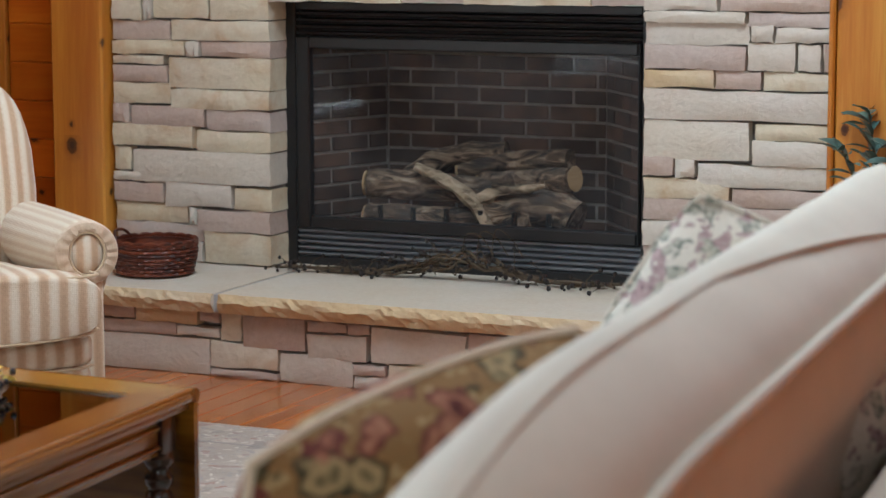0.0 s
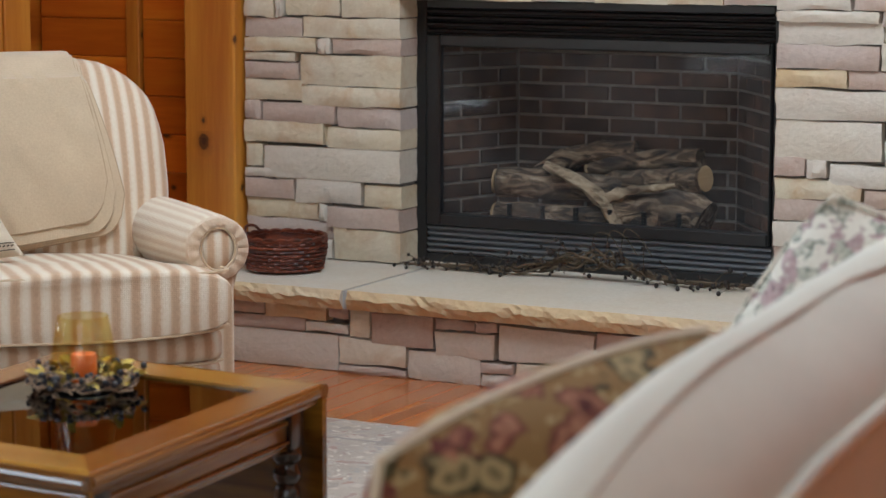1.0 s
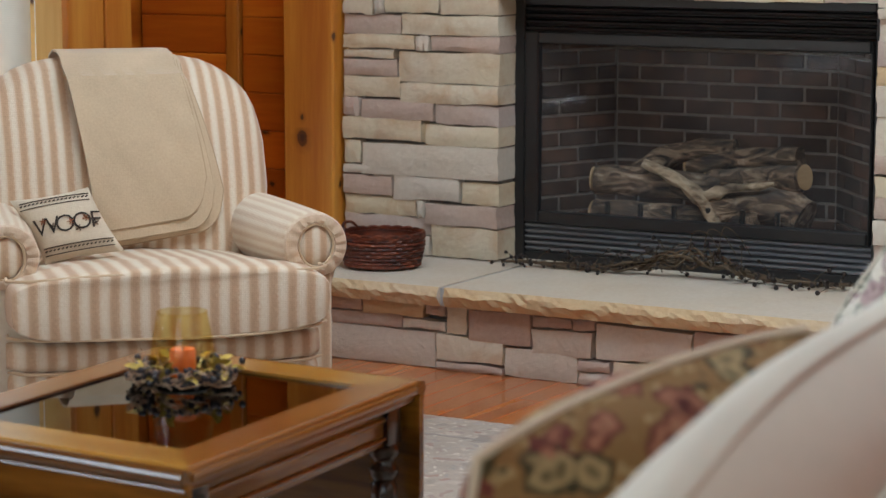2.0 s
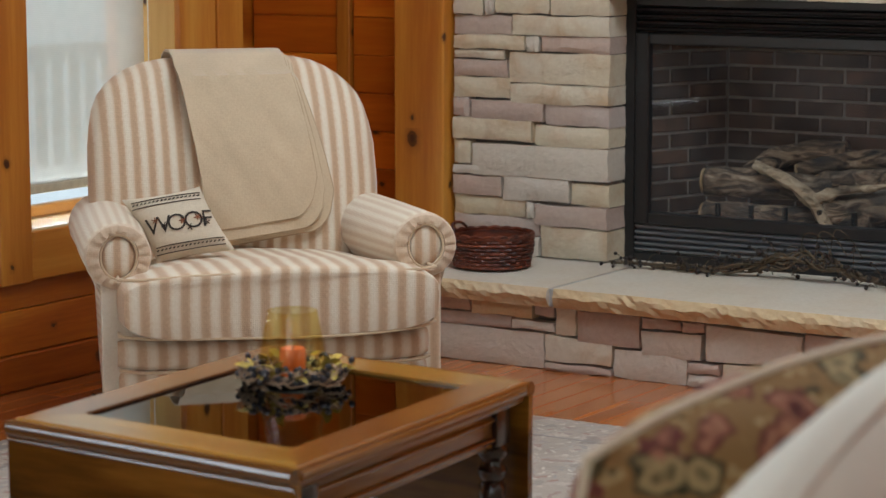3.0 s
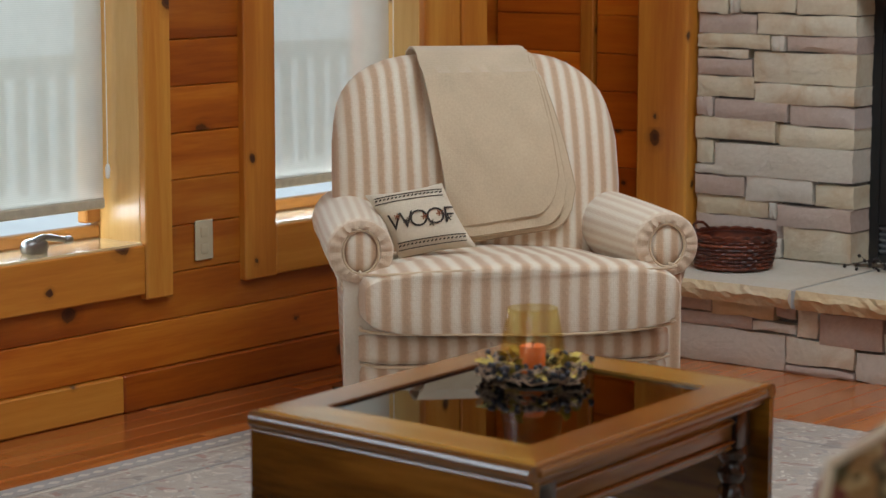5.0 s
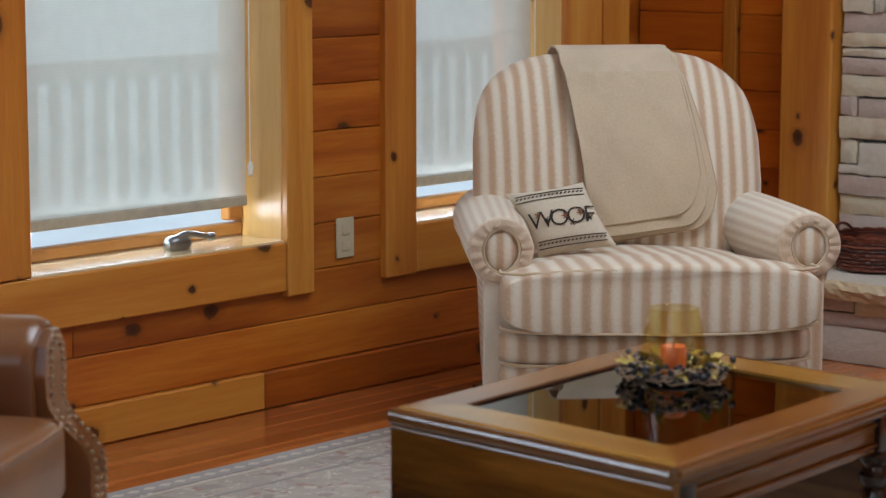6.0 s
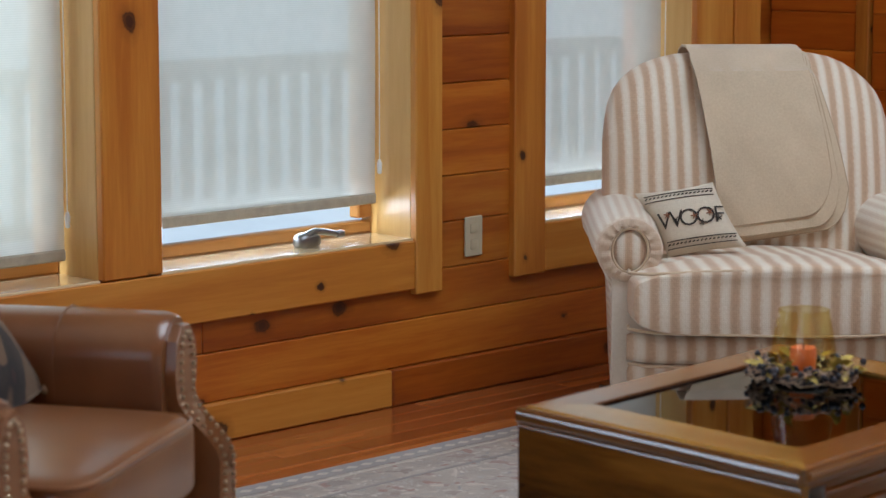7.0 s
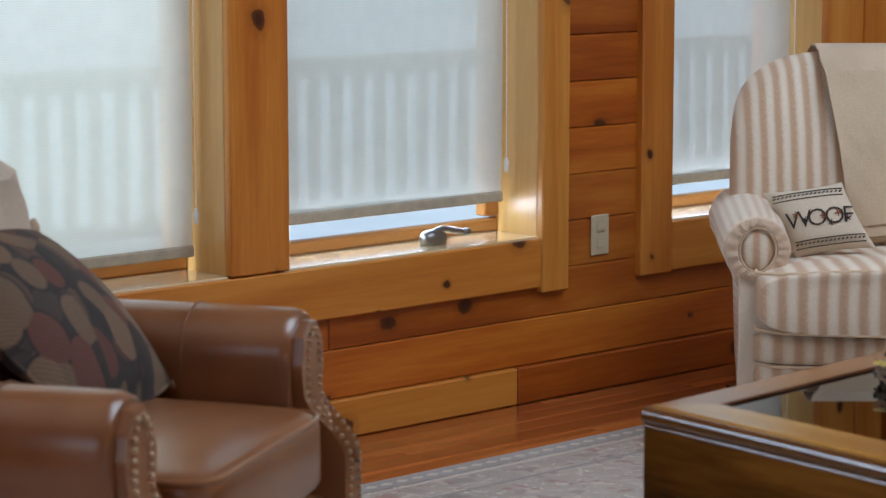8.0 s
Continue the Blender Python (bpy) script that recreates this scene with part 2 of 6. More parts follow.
def firebrick():
    m, nt, b = mat("sooty_firebrick")
    oi = nt.nodes.new("ShaderNodeObjectInfo")
    v = coords(nt)
    base = ramp(nt, oi.outputs["Random"], [(0.0, (0.075, 0.052, 0.042)), (0.5, (0.115, 0.07, 0.05)), (1.0, (0.16, 0.09, 0.06))])
    soot = ramp(nt, noise_tex(nt, v, 9.0), [(0.4, (0.45, 0.45, 0.45)), (0.65, (1, 1, 1))])
    nt.links.new(mix(nt, 1.0, base, soot, "MULTIPLY"), b.inputs["Base Color"])
    b.inputs["Roughness"].default_value = 0.9
    bump(nt, b, noise_tex(nt, v, 120.0), 0.4, 0.002)
    return m


FIREBRICK = firebrick()
BRICK_JOINT = plain("dusty_brick_joint", (0.22, 0.19, 0.165), 0.95, 0, 0.25, 30, 0.3)


def bark(name, stops, char):
    m, nt, b = mat(name)
    v = coords(nt, (0.35, 1, 1))
    n = noise_tex(nt, v, 26.0, 6, 0.65, 1.2)
    big = noise_tex(nt, coords(nt), 6.0, 3)
    col = ramp(nt, n, stops)
    col = mix(nt, ramp(nt, big, [(0.48, (0, 0, 0)), (0.66, (char, char, char))]), col, (0.04, 0.035, 0.032))
    nt.links.new(col, b.inputs["Base Color"])
    b.inputs["Roughness"].default_value = 0.9
    bump(nt, b, n, 1.0, 0.012)
    return m


BARK = bark("charred_ceramic_bark", [(0.36, (0.015, 0.012, 0.010)), (0.47, (0.10, 0.066, 0.042)), (0.57, (0.28, 0.20, 0.13)), (0.72, (0.50, 0.41, 0.31))], 0.75)
BARE = bark("weathered_bare_branch", [(0.34, (0.10, 0.068, 0.042)), (0.46, (0.30, 0.22, 0.14)), (0.58, (0.48, 0.37, 0.25)), (0.72, (0.62, 0.50, 0.36))], 0.45)
SPLITWOOD = wood("pale_split_log_face", (0.28, 0.17, 0.08), (0.46, 0.31, 0.16), (0.60, 0.44, 0.25), "x", 0.8, grain=40)


def glass(name, tint, rough=0.0, ior=1.45):
    m, nt, b = mat(name)
    b.inputs["Base Color"].default_value = (*tint, 1)
    b.inputs["Transmission Weight"].default_value = 1.0
    b.inputs["Roughness"].default_value, b.inputs["IOR"].default_value = rough, ior
    return m


def pane_glass(name, tint, gloss):
    """A thin pane: clear straight through, with a mirror share that rises at grazing angles."""
    m, nt, b = mat(name)
    nt.nodes.remove(b)
    tr = node(nt, "ShaderNodeBsdfTransparent", Color=(*tint, 1))
    gl = node(nt, "ShaderNodeBsdfGlossy", Roughness=0.02)
    fr = node(nt, "ShaderNodeFresnel", IOR=gloss)
    mx = nt.nodes.new("ShaderNodeMixShader")
    if gloss > 1.1:
        nt.links.new(fr.outputs[0], mx.inputs[0])
    else:
        mx.inputs[0].default_value = 0.035
    nt.links.new(tr.outputs[0], mx.inputs[1])
    nt.links.new(gl.outputs[0], mx.inputs[2])
    nt.links.new(mx.outputs[0], nt.nodes["Material Output"].inputs[0])
    return m


WINDOW_GLASS = pane_glass("window_glass", (0.94, 0.96, 0.95), 1.45)


def fire_glass():
    """Ceramic glass with a faint dusty film."""
    m = pane_glass("hazy_fireplace_glass", (0.86, 0.86, 0.86), 1.16)
    nt = m.node_tree
    out = nt.nodes["Material Output"]
    clear = out.inputs[0].links[0].from_socket
    film = node(nt, "ShaderNodeBsdfDiffuse", Color=(0.42, 0.42, 0.44, 1))
    mx = nt.nodes.new("ShaderNodeMixShader")
    v = coords(nt)
    nt.links.new(ramp(nt, noise_tex(nt, v, 3.2, 3, 0.5, 0.5), [(0.35, (0.02, 0.02, 0.02)), (0.7, (0.085, 0.085, 0.085))]), mx.inputs[0])
    nt.links.new(clear, mx.inputs[1])
    nt.links.new(film.outputs[0], mx.inputs[2])
    nt.links.new(mx.outputs[0], out.inputs[0])
    return m


FIRE_GLASS = fire_glass()
TABLE_GLASS = pane_glass("smoked_table_glass", (0.10, 0.09, 0.08), 2.1)


def shade_cloth():
    """A woven sun shade: part open weave, part glowing cloth."""
    m, nt, b = mat("woven_sun_shade")
    nt.nodes.remove(b)
    v = coords(nt, shift=False)
    w1 = node(nt, "ShaderNodeTexWave", Scale=55.0, Distortion=0.6)
    w1.bands_direction = "Z"
    nt.links.new(v, w1.inputs["Vector"])
    blot = noise_tex(nt, v, 14.0, 4)
    tint = mix(nt, 0.5, ramp(nt, w1.outputs["Fac"], [(0.2, (0.70, 0.69, 0.62)), (0.8, (0.80, 0.79, 0.72))]), ramp(nt, blot, [(0.3, (0.69, 0.69, 0.63)), (0.7, (0.80, 0.79, 0.73))]))
    tl = nt.nodes.new("ShaderNodeBsdfTranslucent")
    df = nt.nodes.new("ShaderNodeBsdfDiffuse")
    tr = nt.nodes.new("ShaderNodeBsdfTransparent")
    for s in (tl, df):
        nt.links.new(tint, s.inputs[0])
    a = nt.nodes.new("ShaderNodeMixShader")
    a.inputs[0].default_value = 0.45
    c = nt.nodes.new("ShaderNodeMixShader")
    c.inputs[0].default_value = 0.13
    nt.links.new(tl.outputs[0], a.inputs[1])
    nt.links.new(df.outputs[0], a.inputs[2])
    nt.links.new(a.outputs[0], c.inputs[1])
    nt.links.new(tr.outputs[0], c.inputs[2])
    nt.links.new(c.outputs[0], nt.nodes["Material Output"].inputs[0])
    return m


SHADE = shade_cloth()
HEM = plain("taupe_shade_hem", (0.42, 0.37, 0.28), 0.8)
NICKEL = plain("brushed_nickel", (0.24, 0.235, 0.23), 0.36, 0.9, 0.08, 40, 0.03)
ALMOND = plain("almond_plastic", (0.52, 0.44, 0.29), 0.4, 0, 0.03, 10, 0)
WHITE = plain("white_plastic", (0.8, 0.8, 0.78), 0.35, 0, 0.03, 10, 0)
SASH = wood("golden_pine_sash", (0.48, 0.19, 0.04), (0.58, 0.26, 0.06), (0.66, 0.33, 0.09), "y", 0.35, coat=0.2)
DECK = plain("weathered_deck_wood", (0.34, 0.25, 0.18), 0.85)
SNOW = plain("pale_winter_ground", (0.86, 0.86, 0.84), 0.9, 0, 0.06, 2, 0.1)


def attribute(nt, name):
    a = nt.nodes.new("ShaderNodeAttribute")
    a.attribute_name = name
    return a.outputs["Fac"]


def weave(nt, v, scale=420.0):
    w1 = node(nt, "ShaderNodeTexWave", Scale=scale / 6.28, Distortion=1.0)
    w1.bands_direction = "X"
    w2 = node(nt, "ShaderNodeTexWave", Scale=scale / 6.28, Distortion=1.0)
    w2.bands_direction = "Z"
    for w in (w1, w2):
        nt.links.new(v, w.inputs["Vector"])
    return maths(nt, "ADD", w1.outputs["Fac"], w2.outputs["Fac"])


def striped():
    """Cream cloth with tan stripes; u is the way across the stripes, in metres."""
    m, nt, b = mat("tan_striped_chenille")
    v = coords(nt, shift=False)
    u = attribute(nt, "u")
    wob = maths(nt, "MULTIPLY", maths(nt, "SUBTRACT", noise_tex(nt, v, 9.0, 3), 0.5), 0.006)
    ph = maths(nt, "FRACT", maths(nt, "ADD", maths(nt, "MULTIPLY", maths(nt, "ADD", u, wob), 1 / 0.0485), 10.25))
    rows = noise_tex(nt, v, 130.0, 3, 0.6)
    ph2 = maths(nt, "ADD", ph, maths(nt, "MULTIPLY", maths(nt, "SUBTRACT", rows, 0.5), 0.10))
    cream, pale, tan, deep = (0.66, 0.54, 0.405), (0.72, 0.63, 0.51), (0.57, 0.40, 0.265), (0.505, 0.335, 0.21)
    col = ramp(nt, ph2, [(0.0, cream), (0.10, pale), (0.30, pale), (0.42, cream), (0.50, tan), (0.60, deep), (0.78, deep), (0.90, tan), (0.97, cream)])
    # arm stripes pale towards cream: the bright light on them, mixed into the colour
    col = mix(nt, attribute(nt, "light_wash"), col, (0.69, 0.595, 0.47))
    col = mix(nt, 0.5, col, ramp(nt, rows, [(0.3, (0.42, 0.42, 0.42)), (0.7, (0.58, 0.58, 0.58))]), "OVERLAY")
    nt.links.new(col, b.inputs["Base Color"])
    b.inputs["Roughness"].default_value = 0.92
    b.inputs["Sheen Weight"].default_value = 0.25
    bump(nt, b, maths(nt, "ADD", rows, maths(nt, "MULTIPLY", weave(nt, v), 0.15)), 0.35, 0.003)
    return m


def cloth(name, colour, rough=0.95, vary=0.10, sheen=0.2, ridges=420.0):
    m, nt, b = mat(name)
    v = coords(nt, shift=False)
    n = noise_tex(nt, v, 5.0, 4)
    f = noise_tex(nt, v, 160.0, 3, 0.6)
    col = ramp(nt, n, [(0.3, tuple(c * (1 - vary) for c in colour)), (0.7, tuple(min(1, c * (1 + vary)) for c in colour))])
    col = mix(nt, 0.4, col, ramp(nt, f, [(0.3, (0.42, 0.42, 0.42)), (0.7, (0.58, 0.58, 0.58))]), "OVERLAY")
    nt.links.new(col, b.inputs["Base Color"])
    b.inputs["Roughness"].default_value = rough
    b.inputs["Sheen Weight"].default_value = sheen
    bump(nt, b, maths(nt, "ADD", f, maths(nt, "MULTIPLY", weave(nt, v, ridges), 0.2)), 0.25, 0.002)
    return m


def floral(name, ground, petals, leaves, scale=14.0, dark=0.0):
    """Printed flowers: rounded blooms with a darker heart and leaves between."""
    m, nt, b = mat(name)
    v = coords(nt, shift=False)
    warp = node(nt, "ShaderNodeTexNoise", Scale=scale * 1.3, Detail=3.0)
    nt.links.new(v, warp.inputs["Vector"])
    wv = nt.nodes.new("ShaderNodeVectorMath")
    wv.operation = "MULTIPLY_ADD"
    nt.links.new(warp.outputs["Color"], wv.inputs[0])
    wv.inputs[1].default_value = (0.075, 0.075, 0.075)
    nt.links.new(v, wv.inputs[2])
    vo = node(nt, "ShaderNodeTexVoronoi", Scale=scale)
    nt.links.new(wv.outputs[0], vo.inputs["Vector"])
    sep = nt.nodes.new("ShaderNodeSeparateColor")
    nt.links.new(vo.outputs["Color"], sep.inputs[0])
    bloom = ramp(nt, vo.outputs["Distance"], [(0.0, tuple(c * 0.35 for c in petals[0])), (0.18, petals[0]), (0.34, petals[1]), (0.46, petals[0])])
    leaf = ramp(nt, vo.outputs["Distance"], [(0.0, leaves[0]), (0.3, leaves[1]), (0.45, leaves[0])])
    motif = mix(nt, maths(nt, "GREATER_THAN", sep.outputs[0], 0.48), leaf, bloom)
    cover = maths(nt, "MULTIPLY", maths(nt, "LESS_THAN", vo.outputs["Distance"], 0.52), maths(nt, "GREATER_THAN", sep.outputs[1], 0.12))
    small = node(nt, "ShaderNodeTexVoronoi", Scale=scale * 2.6)
    nt.links.new(wv.outputs[0], small.inputs["Vector"])
    bg = mix(nt, maths(nt, "LESS_THAN", small.outputs["Distance"], 0.30), ground, leaves[1])
    nt.links.new(mix(nt, cover, bg, motif), b.inputs["Base Color"])
    b.inputs["Roughness"].default_value = 0.95
    bump(nt, b, noise_tex(nt, v, 200.0), 0.3, 0.002)
    return m


def leaf_print():
    """Dark cushion cloth with two layers of overlapping tan, rust and brown leaves."""
    m, nt, b = mat("leaf_print_cloth")
    tc = nt.nodes.new("ShaderNodeTexCoord")
    ground = noise_tex(nt, tc.outputs["Object"], 12.0)
    col = ramp(nt, ground, [(0.35, (0.022, 0.019, 0.017)), (0.65, (0.042, 0.033, 0.026))])
    for turn, off, palette in ((35, 0.0, ((0.09, 0.056, 0.036), (0.05, 0.038, 0.028), (0.105, 0.038, 0.027))), (-28, 3.7, ((0.175, 0.11, 0.062), (0.118, 0.043, 0.028), (0.15, 0.098, 0.055)))):
        mp = nt.nodes.new("ShaderNodeMapping")
        mp.inputs["Rotation"].default_value = (0, radians(turn), 0)
        mp.inputs["Location"].default_value = (off, 0, off)
        mp.inputs["Scale"].default_value = (1.25, 0.02, 0.8)
        nt.links.new(tc.outputs["Object"], mp.inputs[0])
        vo = node(nt, "ShaderNodeTexVoronoi", Scale=12.5, Randomness=0.8)
        nt.links.new(mp.outputs[0], vo.inputs["Vector"])
        sep = nt.nodes.new("ShaderNodeSeparateColor")
        nt.links.new(vo.outputs["Color"], sep.inputs[0])
        tone = ramp(nt, sep.outputs[0], [(0.0, palette[0]), (0.4, palette[1]), (0.7, palette[2])])
        tone.node.color_ramp.interpolation = "CONSTANT"
        veins = node(nt, "ShaderNodeTexWave", Scale=42.0, Distortion=2.5)
        veins.inputs["Detail Scale"].default_value = 0.6
        veins.bands_direction = "Z"
        nt.links.new(mp.outputs[0], veins.inputs["Vector"])
        leafc = mix(nt, maths(nt, "MULTIPLY", ramp(nt, veins.outputs["Fac"], [(0.6, (0, 0, 0)), (0.9, (1, 1, 1))]), 0.38), tone, (0.055, 0.036, 0.026))
        rim = mix(nt, ramp(nt, vo.outputs["Distance"], [(0.63, (0, 0, 0)), (0.67, (1, 1, 1))]), leafc, (0.026, 0.021, 0.020))
        edge = ramp(nt, vo.outputs["Distance"], [(0.69, (1, 1, 1)), (0.71, (0, 0, 0))])
        keep = maths(nt, "MULTIPLY", edge, maths(nt, "GREATER_THAN", sep.outputs[1], 0.15))
        col = mix(nt, keep, col, rim)
    fine = noise_tex(nt, tc.outputs["Object"], 220.0)
    col = mix(nt, 0.35, col, ramp(nt, fine, [(0.3, (0.38, 0.38, 0.38)), (0.7, (0.62, 0.62, 0.62))]), "OVERLAY")
    nt.links.new(col, b.inputs["Base Color"])
    b.inputs["Roughness"].default_value = 0.85
    b.inputs["Sheen Weight"].default_value = 0.05
    bump(nt, b, fine, 0.3, 0.002)
    return m


def leather():
    m, nt, b = mat("brown_leather")
    v = coords(nt)
    big = noise_tex(nt, v, 5.0, 4)
    grain = node(nt, "ShaderNodeTexVoronoi", Scale=330.0)
    nt.links.new(v, grain.inputs["Vector"])
    nt.links.new(ramp(nt, big, [(0.3, (0.19, 0.072, 0.022)), (0.55, (0.235, 0.094, 0.030)), (0.75, (0.28, 0.118, 0.040))]), b.inputs["Base Color"])
    nt.links.new(ramp(nt, big, [(0.3, (0.31, 0.31, 0.31)), (0.7, (0.34, 0.34, 0.34))]), b.inputs["Roughness"])
    h = maths(nt, "ADD", maths(nt, "MULTIPLY", grain.outputs["Distance"], 0.25), maths(nt, "MULTIPLY", noise_tex(nt, v, 14.0, 3, 0.5, 0.3), 0.35))
    b.inputs["Specular IOR Level"].default_value = 0.55
    b.inputs["Coat Weight"].default_value, b.inputs["Coat Roughness"].default_value = 0.45, 0.2
    bump(nt, b, h, 0.06, 0.002)
    return m


STRIPE = striped()
THROW = cloth("beige_fleece", (0.55, 0.425, 0.285), sheen=0.5)
STITCH = cloth("tan_stitching", (0.40, 0.29, 0.18))
CREAM_CLOTH = cloth("cream_sofa_cloth", (0.60, 0.575, 0.49), vary=0.05)
LINING = cloth("cream_plain_cloth", (0.64, 0.55, 0.44), vary=0.06)
LINEN = cloth("oatmeal_linen", (0.58, 0.49, 0.37))
INK = plain("dark_brown_thread", (0.035, 0.025, 0.02), 0.9)
RUST_INK = plain("rust_thread", (0.22, 0.075, 0.03), 0.9)
PIPING = cloth("tan_piping", (0.54, 0.40, 0.26))
FLORAL_DARK = floral("autumn_floral_cloth", (0.23, 0.135, 0.05), ((0.12, 0.028, 0.022), (0.36, 0.17, 0.10)), ((0.035, 0.032, 0.014), (0.40, 0.30, 0.15)), 17.0)
FLORAL_LIGHT = floral("cream_floral_cloth", (0.68, 0.65, 0.57), ((0.30, 0.21, 0.22), (0.50, 0.38, 0.37)), ((0.17, 0.19, 0.16), (0.58, 0.56, 0.47)), 31.0)
LEAFCLOTH = leaf_print()
LEATHER = leather()
BRASS = plain("antique_brass", (0.62, 0.50, 0.34), 0.3, 0.9, 0.2, 60, 0)
FRINGE = cloth("cream_knit", (0.52, 0.43, 0.32), vary=0.25)


# ---- the room: floor, walls, ceiling ----
WX, FY, STONE_Y, HEARTH_Y = -4.80, 6.96, 6.80, 6.30
EX, SY, TOP = 2.6, -3.6, 3.6
PITCH = 0.133

floor = tagged(part("floor", box((-5.36, SY - 0.2, -0.12), (EX + 0.2, 7.3, -0.004)), OAK_FLOOR), "polished red oak strip floor", "floor", kind="structure")
# ceiling opening out of view, added to light the seats from above
SKY = (-3.2, -0.9, 3.2, 5.8)
_bm = bmesh.new()
for lo, hi in (((-5.36, SY - 0.2), (SKY[0], 7.6)), ((SKY[1], SY - 0.2), (EX + 0.2, 7.6)), ((SKY[0], SY - 0.2), (SKY[1], SKY[2])), ((SKY[0], SKY[3]), (SKY[1], 7.6))):
    add_box(_bm, (*lo, TOP), (*hi, TOP + 0.12))
ceiling = tagged(part("ceiling", _bm, PLASTER, smooth=False), "plain cream ceiling with an opening added for top light", "ceiling", kind="structure")
skylight = tagged(part("skylight", box((SKY[0], SKY[2], TOP + 0.13), (SKY[1], SKY[3], TOP + 0.14)), SHADE), "translucent pane of the added, unseen skylight", "skylight", kind="structure")


def wall_with_holes(name, axis, at, thick, span, holes, material, label):
    """A wall from the floor up along y (axis x) or along x (axis y), with rectangular openings (a, b, z0, z1)."""
    bm = bmesh.new()
    cuts = sorted({span[0], span[1], *[h[0] for h in holes], *[h[1] for h in holes]})
    for a, b in zip(cuts, cuts[1:]):
        here = [h for h in holes if h[0] <= a + 1e-6 and h[1] >= b - 1e-6]
        levels, z = [], 0.0
        for h in sorted(here, key=lambda q: q[2]):
            levels.append((z, h[2]))
            z = h[3]
        levels.append((z, TOP))
        for z0, z1 in levels:
            if z1 - z0 < 1e-4:
                continue
            if axis == "x":
                add_box(bm, (min(at, at + thick), a, z0), (max(at, at + thick), b, z1))
            else:
                add_box(bm, (a, min(at, at + thick), z0), (b, max(at, at + thick), z1))
    return tagged(part(name, bm, material, smooth=False), label, "wall", kind="structure")


WINDOWS = [(2.55, 3.607, 0.47, 2.2), (3.797, 4.709, 0.47, 2.2), (5.253, 5.962, 0.47, 2.2)]
SIDE = (-0.1, 1.75, 0.47, 2.7)
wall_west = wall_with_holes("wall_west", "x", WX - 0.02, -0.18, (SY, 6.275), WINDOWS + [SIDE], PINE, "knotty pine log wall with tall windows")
wall_alcove = wall_with_holes("wall_alcove", "y", 6.275, -0.1, (-5.25, WX - 0.2), [], PINE_X, "pine return wall beside the window")
wall_far_west = wall_with_holes("wall_far_west", "x", -5.25, -0.1, (6.275, 7.2), [], PINE, "pine wall of the alcove")
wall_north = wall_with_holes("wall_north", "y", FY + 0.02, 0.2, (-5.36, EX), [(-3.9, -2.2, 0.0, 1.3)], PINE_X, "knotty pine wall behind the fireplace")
wall_east = wall_with_holes("wall_east", "x", EX, 0.2, (SY, FY), [], PINE, "plain knotty pine wall")
# openings out of view, added to let sun fall behind the sofa
wall_south = wall_with_holes("wall_south", "y", SY, -0.2, (-5.0, EX), [(-1.2, 0.5, 0.3, 3.4), (0.7, 2.4, 0.3, 3.4)], PINE_X, "unseen pine wall with two large openings added for daylight")


def window_light(name, centre, look_to, w, h, power):
    d = bpy.data.lights.new(name, "AREA")
    d.shape, d.size, d.size_y, d.energy, d.color = "RECTANGLE", w, h, power, (0.93, 0.96, 1.0)
    ob = new(name, d)
    ob.matrix_basis = look(centre, look_to)
    return ob


# weak sky lamps in the two added south openings
for x0, x1 in ((-1.2, 0.5), (0.7, 2.4)):
    window_light("window_daylight", ((x0 + x1) / 2, SY - 0.12, 1.85), ((x0 + x1) / 2, 3, 0.9), x1 - x0, 3.0, 8)
for (y0, y1, z0, z1), power in zip(WINDOWS, (6.5, 2.2, 1.3)):
    window_light("window_daylight", (WX - 0.17, (y0 + y1) / 2, 1.35), (0, (y0 + y1) / 2, 1.2), y1 - y0, 1.6, power).data.color = (1.0, 0.97, 0.84)
window_light("window_daylight", (WX - 0.12, (SIDE[0] + SIDE[1]) / 2, 1.6), (0, (SIDE[0] + SIDE[1]) / 2, 1.3), SIDE[1] - SIDE[0], 2.2, 68)
# strong lamp in the added ceiling opening
window_light("skylight_daylight", ((SKY[0] + SKY[1]) / 2, (SKY[2] + SKY[3]) / 2, TOP + 0.1), ((SKY[0] + SKY[1]) / 2 - 0.01, (SKY[2] + SKY[3]) / 2, 0), SKY[3] - SKY[2], SKY[1] - SKY[0], 120)
# daylight through the slot under each shade
for (y0, y1, z0, z1), lo, hi in zip(WINDOWS[1:], (0.054, 0.054), (0.092, 0.086)):
    yc = (y0 + y1) / 2
    window_light("window_daylight", (WX - 0.150, yc, z0 + (lo + hi) / 2), (WX + 1.0, yc, z0 - 0.1), y1 - y0 - 0.12, hi - lo, 2.0 * (hi - lo) / 0.05)


# ---- windows of the west wall ----
def piece(name, lo, hi, material, parent=None, bevel=0.003, label=""):
    lo, hi = Vector(lo), Vector(hi)
    c = (lo + hi) / 2
    ob = part(name, box(lo - c, hi - c, bevel, 1), material, parent, label, smooth=False)
    ob.location = c
    return ob


